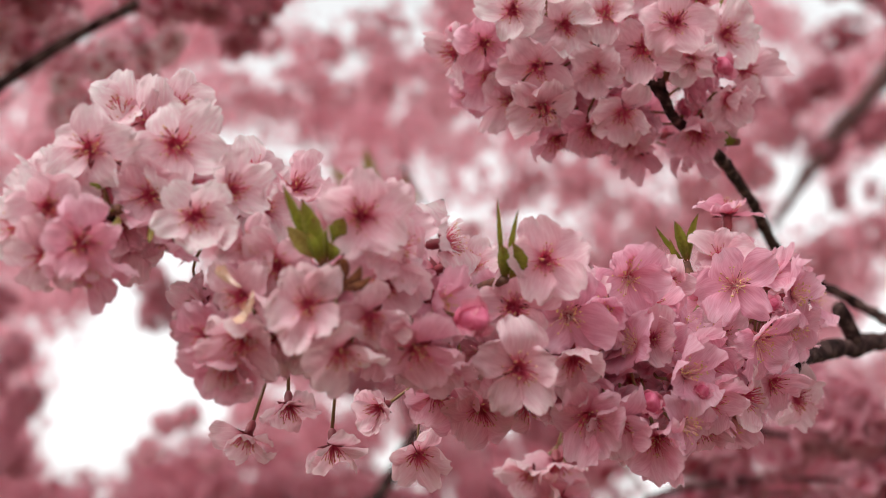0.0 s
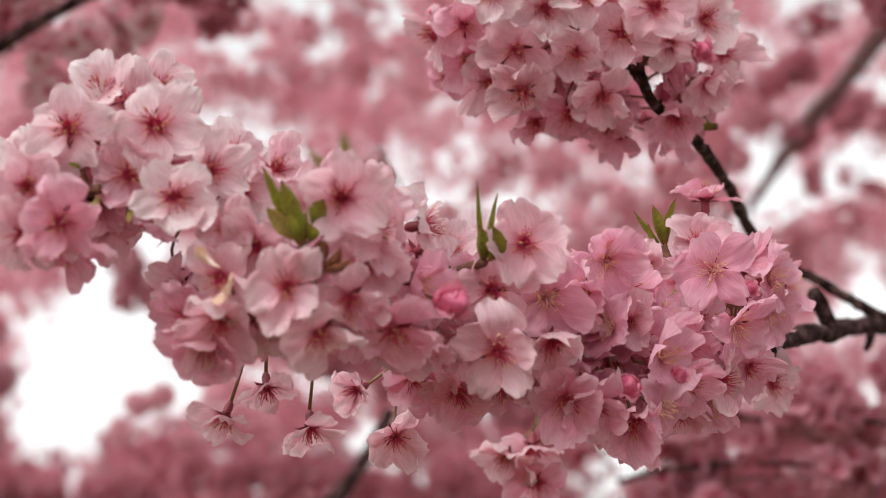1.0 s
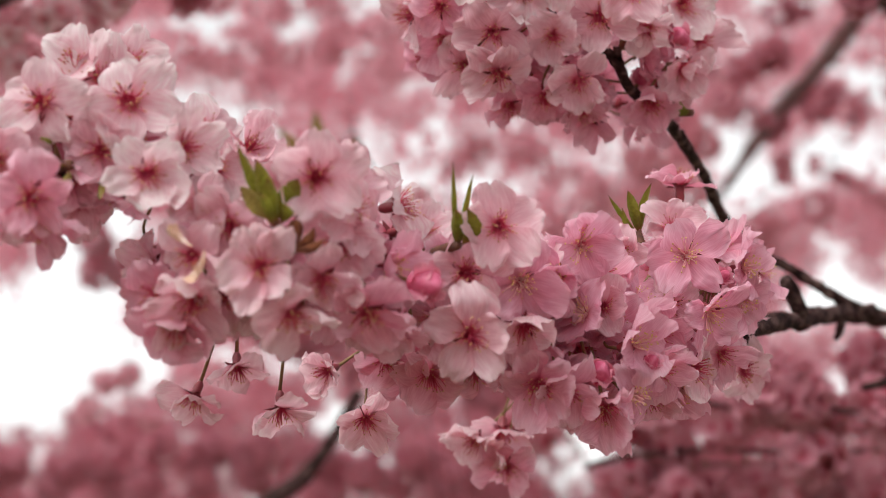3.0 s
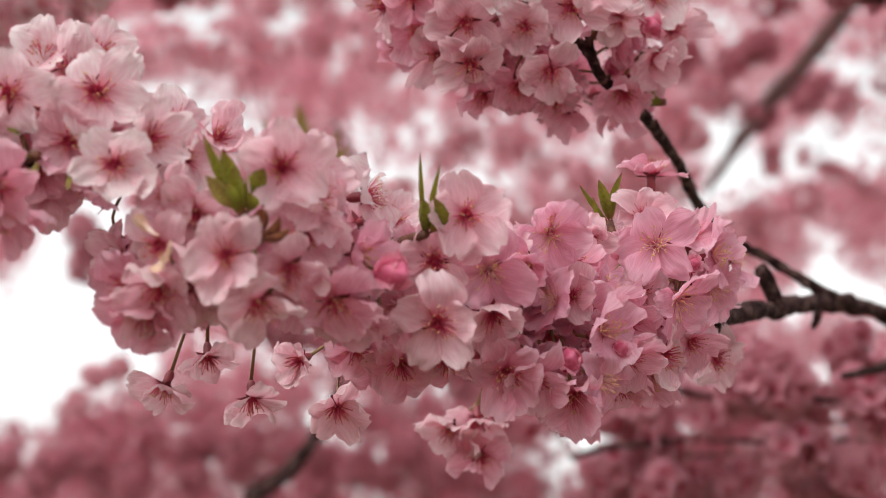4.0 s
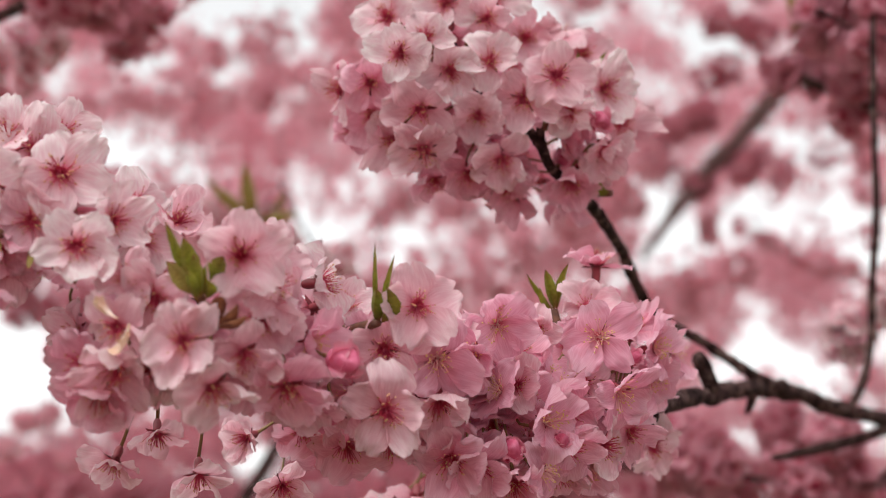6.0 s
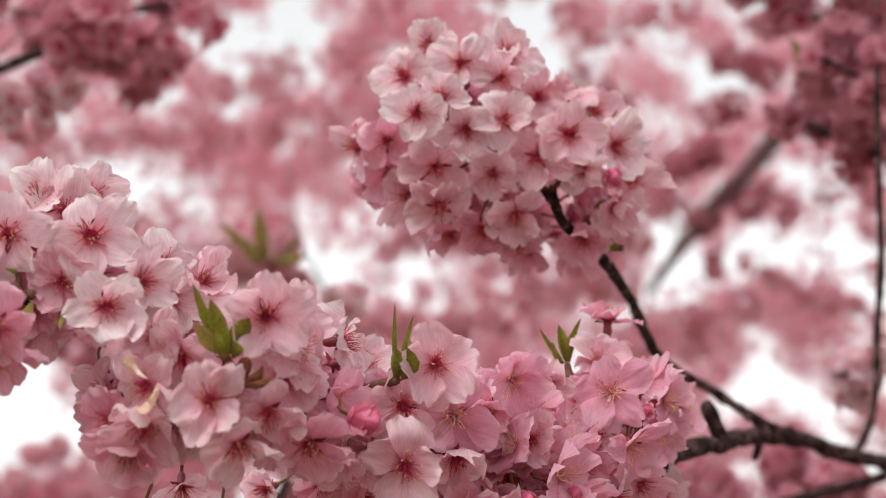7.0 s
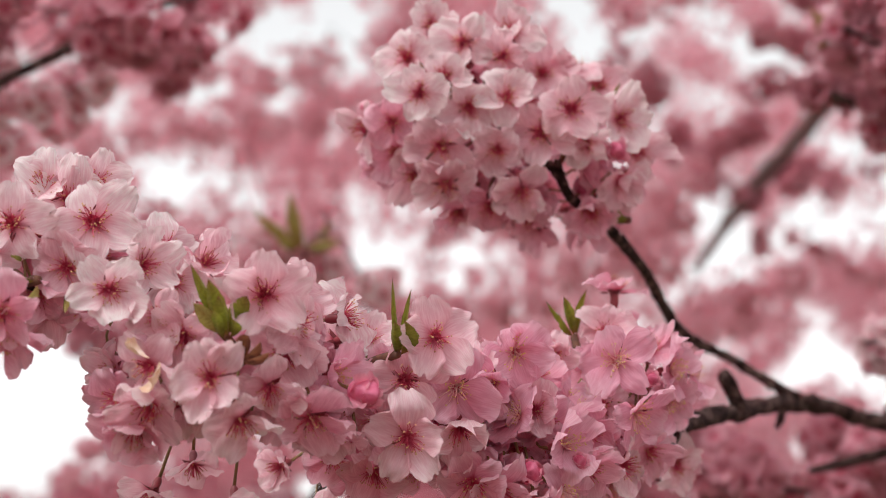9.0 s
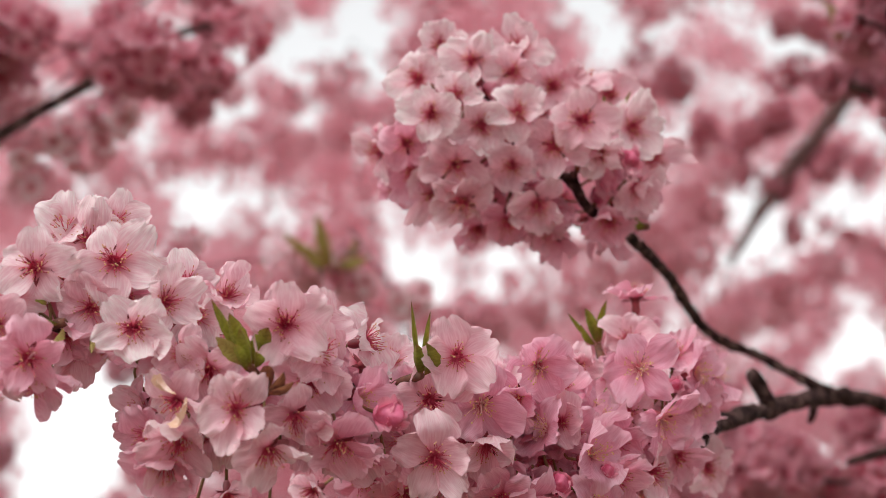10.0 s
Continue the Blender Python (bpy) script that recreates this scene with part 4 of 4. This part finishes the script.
shoot(high, [
    (0.5031, 1.7381, 2.2573, 0.4779, 1.7202, 2.2885, 0.0138),
    (0.5049, 1.7381, 2.2561, 0.4795, 1.7292, 2.2630, 0.0088),
    (0.4984, 1.7289, 2.2860, 0.4716, 1.7185, 2.2973, 0.0113)], rng, kinds=LEAVES[::3], label="bronze-green young leaves")


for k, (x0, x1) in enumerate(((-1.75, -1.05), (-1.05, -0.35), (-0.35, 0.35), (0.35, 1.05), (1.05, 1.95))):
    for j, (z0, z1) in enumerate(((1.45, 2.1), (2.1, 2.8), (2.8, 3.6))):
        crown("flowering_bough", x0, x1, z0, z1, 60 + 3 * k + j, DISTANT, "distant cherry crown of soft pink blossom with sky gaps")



def shade_canopy(at, root, top, size, seed, label):
    """Unseen crown parts added over, beside and behind the view to shade the blossom: clusters of flowers round the
    points at, on one rising limb.
    """
    g = np.random.default_rng(seed)
    pick = np.repeat(np.arange(len(at)), 14)
    out = g.normal(size=(len(pick), 3))
    out /= np.linalg.norm(out, axis=1, keepdims=True)
    a, b = Vector(root), Vector(top)
    stem = smooth_line([(*a, 0.05), (*(a.lerp(b, 0.5) + Vector((0.1, 0.15, 0.1))), 0.035), (*b, 0.015)], 0.1)
    ob = tagged(new("flowering_bough", tube("shade_bough", stem, BARK, 8, 0.3)), label, "bough", "boughs of blossom behind")
    me = mass("blossoms", at[pick] + out * size * 4 * g.uniform(0.2, 1, (len(pick), 1)), out + 0.5 * g.normal(size=(len(pick), 3)), size, seed + 1, True)
    tagged(part("blossoms", me, ob, "massed pink cherry blossoms"), kind="stuff")


# Unseen blossom added to keep sky and sun off the boughs behind.
g = np.random.default_rng(90)
y = g.uniform(1.4, 14.5, 1100)
shade_canopy(np.stack([g.uniform(-0.32, 0.44, 1100) * (1.0 + y), y, 2.0 + 0.46 * y + g.uniform(0.0, 1.3, 1100)], 1)[y > g.uniform(1.0, 3.4, 1100)], (-4.0, 5.5, 0.0), (-2.6, 5.6, 5.4), 0.058, 91, "unseen high boughs of pink cherry blossom, added to shade the background")
y = g.uniform(1.5, 2.8, 330)
shade_canopy(np.stack([g.uniform(-0.1, 0.8, 330), y, 2.05 + 0.44 * y + g.uniform(0.0, 0.4, 330)], 1), EAST, (0.3, 1.9, 3.0), 0.03, 97, "unseen overhanging boughs of pink cherry blossom, added for shade")
y = g.uniform(1.0, 3.6, 330)
shade_canopy(np.stack([0.75 + 0.36 * y + g.uniform(0.0, 1.6, 330), y, 1.9 + 0.44 * y + g.uniform(0.0, 1.4, 330)], 1), SIDE, (1.7, 2.6, 4.0), 0.04, 93, "unseen blossoming boughs above the near cherry tree, added for shade")
turn, away = g.uniform(radians(35), radians(325), 700), g.uniform(5.0, 6.5, 700)
shade_canopy(np.stack([np.sin(turn) * away, np.cos(turn) * away, g.uniform(0.8, 4.2, 700)], 1), (-1.9, -5.6, 0.0), (-1.6, -5.8, 4.0), 0.09, 95, "unseen ring of cherry blossom round the camera, added to block low sky light")

# ---- bare wood behind, and the trees that carry the boughs ----
def bare(rows, label, name="bare_branch", mat=BARK):
    return tagged(new(name, tube(name, smooth_line(rows, 0.02), mat, 10, 0.3)), label, "branch", "bare branches behind")


bare([(*WEST, 0.012)] + [(-0.572, 1.881, 2.128, 0.0082), (-0.499, 1.887, 2.180, 0.0080), (-0.427, 1.870, 2.225, 0.0074), (-0.379, 1.871, 2.253, 0.0068), (-0.337, 1.880, 2.283, 0.0064), (-0.295, 1.886, 2.316, 0.0058), (-0.260, 1.904, 2.340, 0.0050), (-0.205, 1.933, 2.367, 0.0036)], "thin dark bare cherry twig crossing the blossom")
bare([(0.75, 2.3, 1.82, 0.012)] + [(0.628, 1.715, 1.842, 0.0065), (0.521, 1.668, 1.815, 0.0058), (0.468, 1.643, 1.799, 0.0050), (0.438, 1.620, 1.791, 0.0036)], "thin dark bare cherry twig below the branch")
bare([(*FORK, 0.02), (0.1, 4.0, 1.5, 0.014)] + [(-0.163, 2.601, 1.669, 0.0130), (-0.113, 2.599, 1.759, 0.0118), (-0.078, 2.617, 1.810, 0.0105), (-0.039, 2.640, 1.888, 0.0080)], "thin dark bare cherry twig rising through blossom")
bare([(0.885, 4.643, 2.647, 0.0090), (1.023, 4.618, 2.852, 0.0210), (1.148, 4.602, 2.997, 0.0260), (1.257, 4.583, 3.142, 0.0280), (1.390, 4.530, 3.342, 0.0300)] + [(1.75, 4.5, 3.7, 0.045), (2.3, 4.8, 3.6, 0.055), (2.5, 5.0, 2.4, 0.06)], "thick grey cherry limb behind the blossom", mat=BARK_GREY)


def tree(name, foot, fork, limbs, thick, label):
    """Trunk with a flared foot and the limbs that reach to the boughs."""
    fx, fy, fz = fork
    x, y = foot
    rows = [(x, y, -0.1, thick * 1.5), (x, y, 0.25, thick * 1.1), (x + 0.3 * (fx - x), y + 0.3 * (fy - y), 0.8, thick), (fx, fy, fz, thick * 0.8)]
    ob = new(name)
    ob.location = (x, y, 0)
    tagged(ob, label, "tree")
    inv = Matrix.Translation((-x, -y, 0))
    part("trunk", tube("trunk", smooth_line(rows, 0.06), BARK, 16, 0.2, inverse=inv), ob)
    for to, r in limbs:
        mid = Vector(fork).lerp(Vector(to), 0.5) + Vector((0, 0.1, 0.06))
        line = smooth_line([(fx, fy, fz - 0.1, thick * 0.6), (*mid, (r + thick * 0.5) / 2), (*to, r)], 0.06)
        part("limb", tube("limb", line, BARK, 12, 0.25, inverse=inv), ob)
    return ob


tree("cherry_tree", (1.7, 3.3), SIDE, [(limb_rows[0][:3], 0.014), ((0.75, 2.3, 1.82), 0.016), (EAST, 0.014), ((2.5, 5.0, 2.4), 0.06)], 0.09, "old cherry tree with dark ringed bark")
tree("cherry_tree", (0.4, 6.3), FORK, [], 0.10, "old cherry tree behind the blossom")
tree("cherry_tree", (-1.9, 2.8), WEST, [(OUTER, 0.014)], 0.09, "old cherry tree at the edge of the view")
tree("cherry_tree", (0.4, 14.4), DISTANT, [], 0.14, "distant old cherry tree under its blossom")
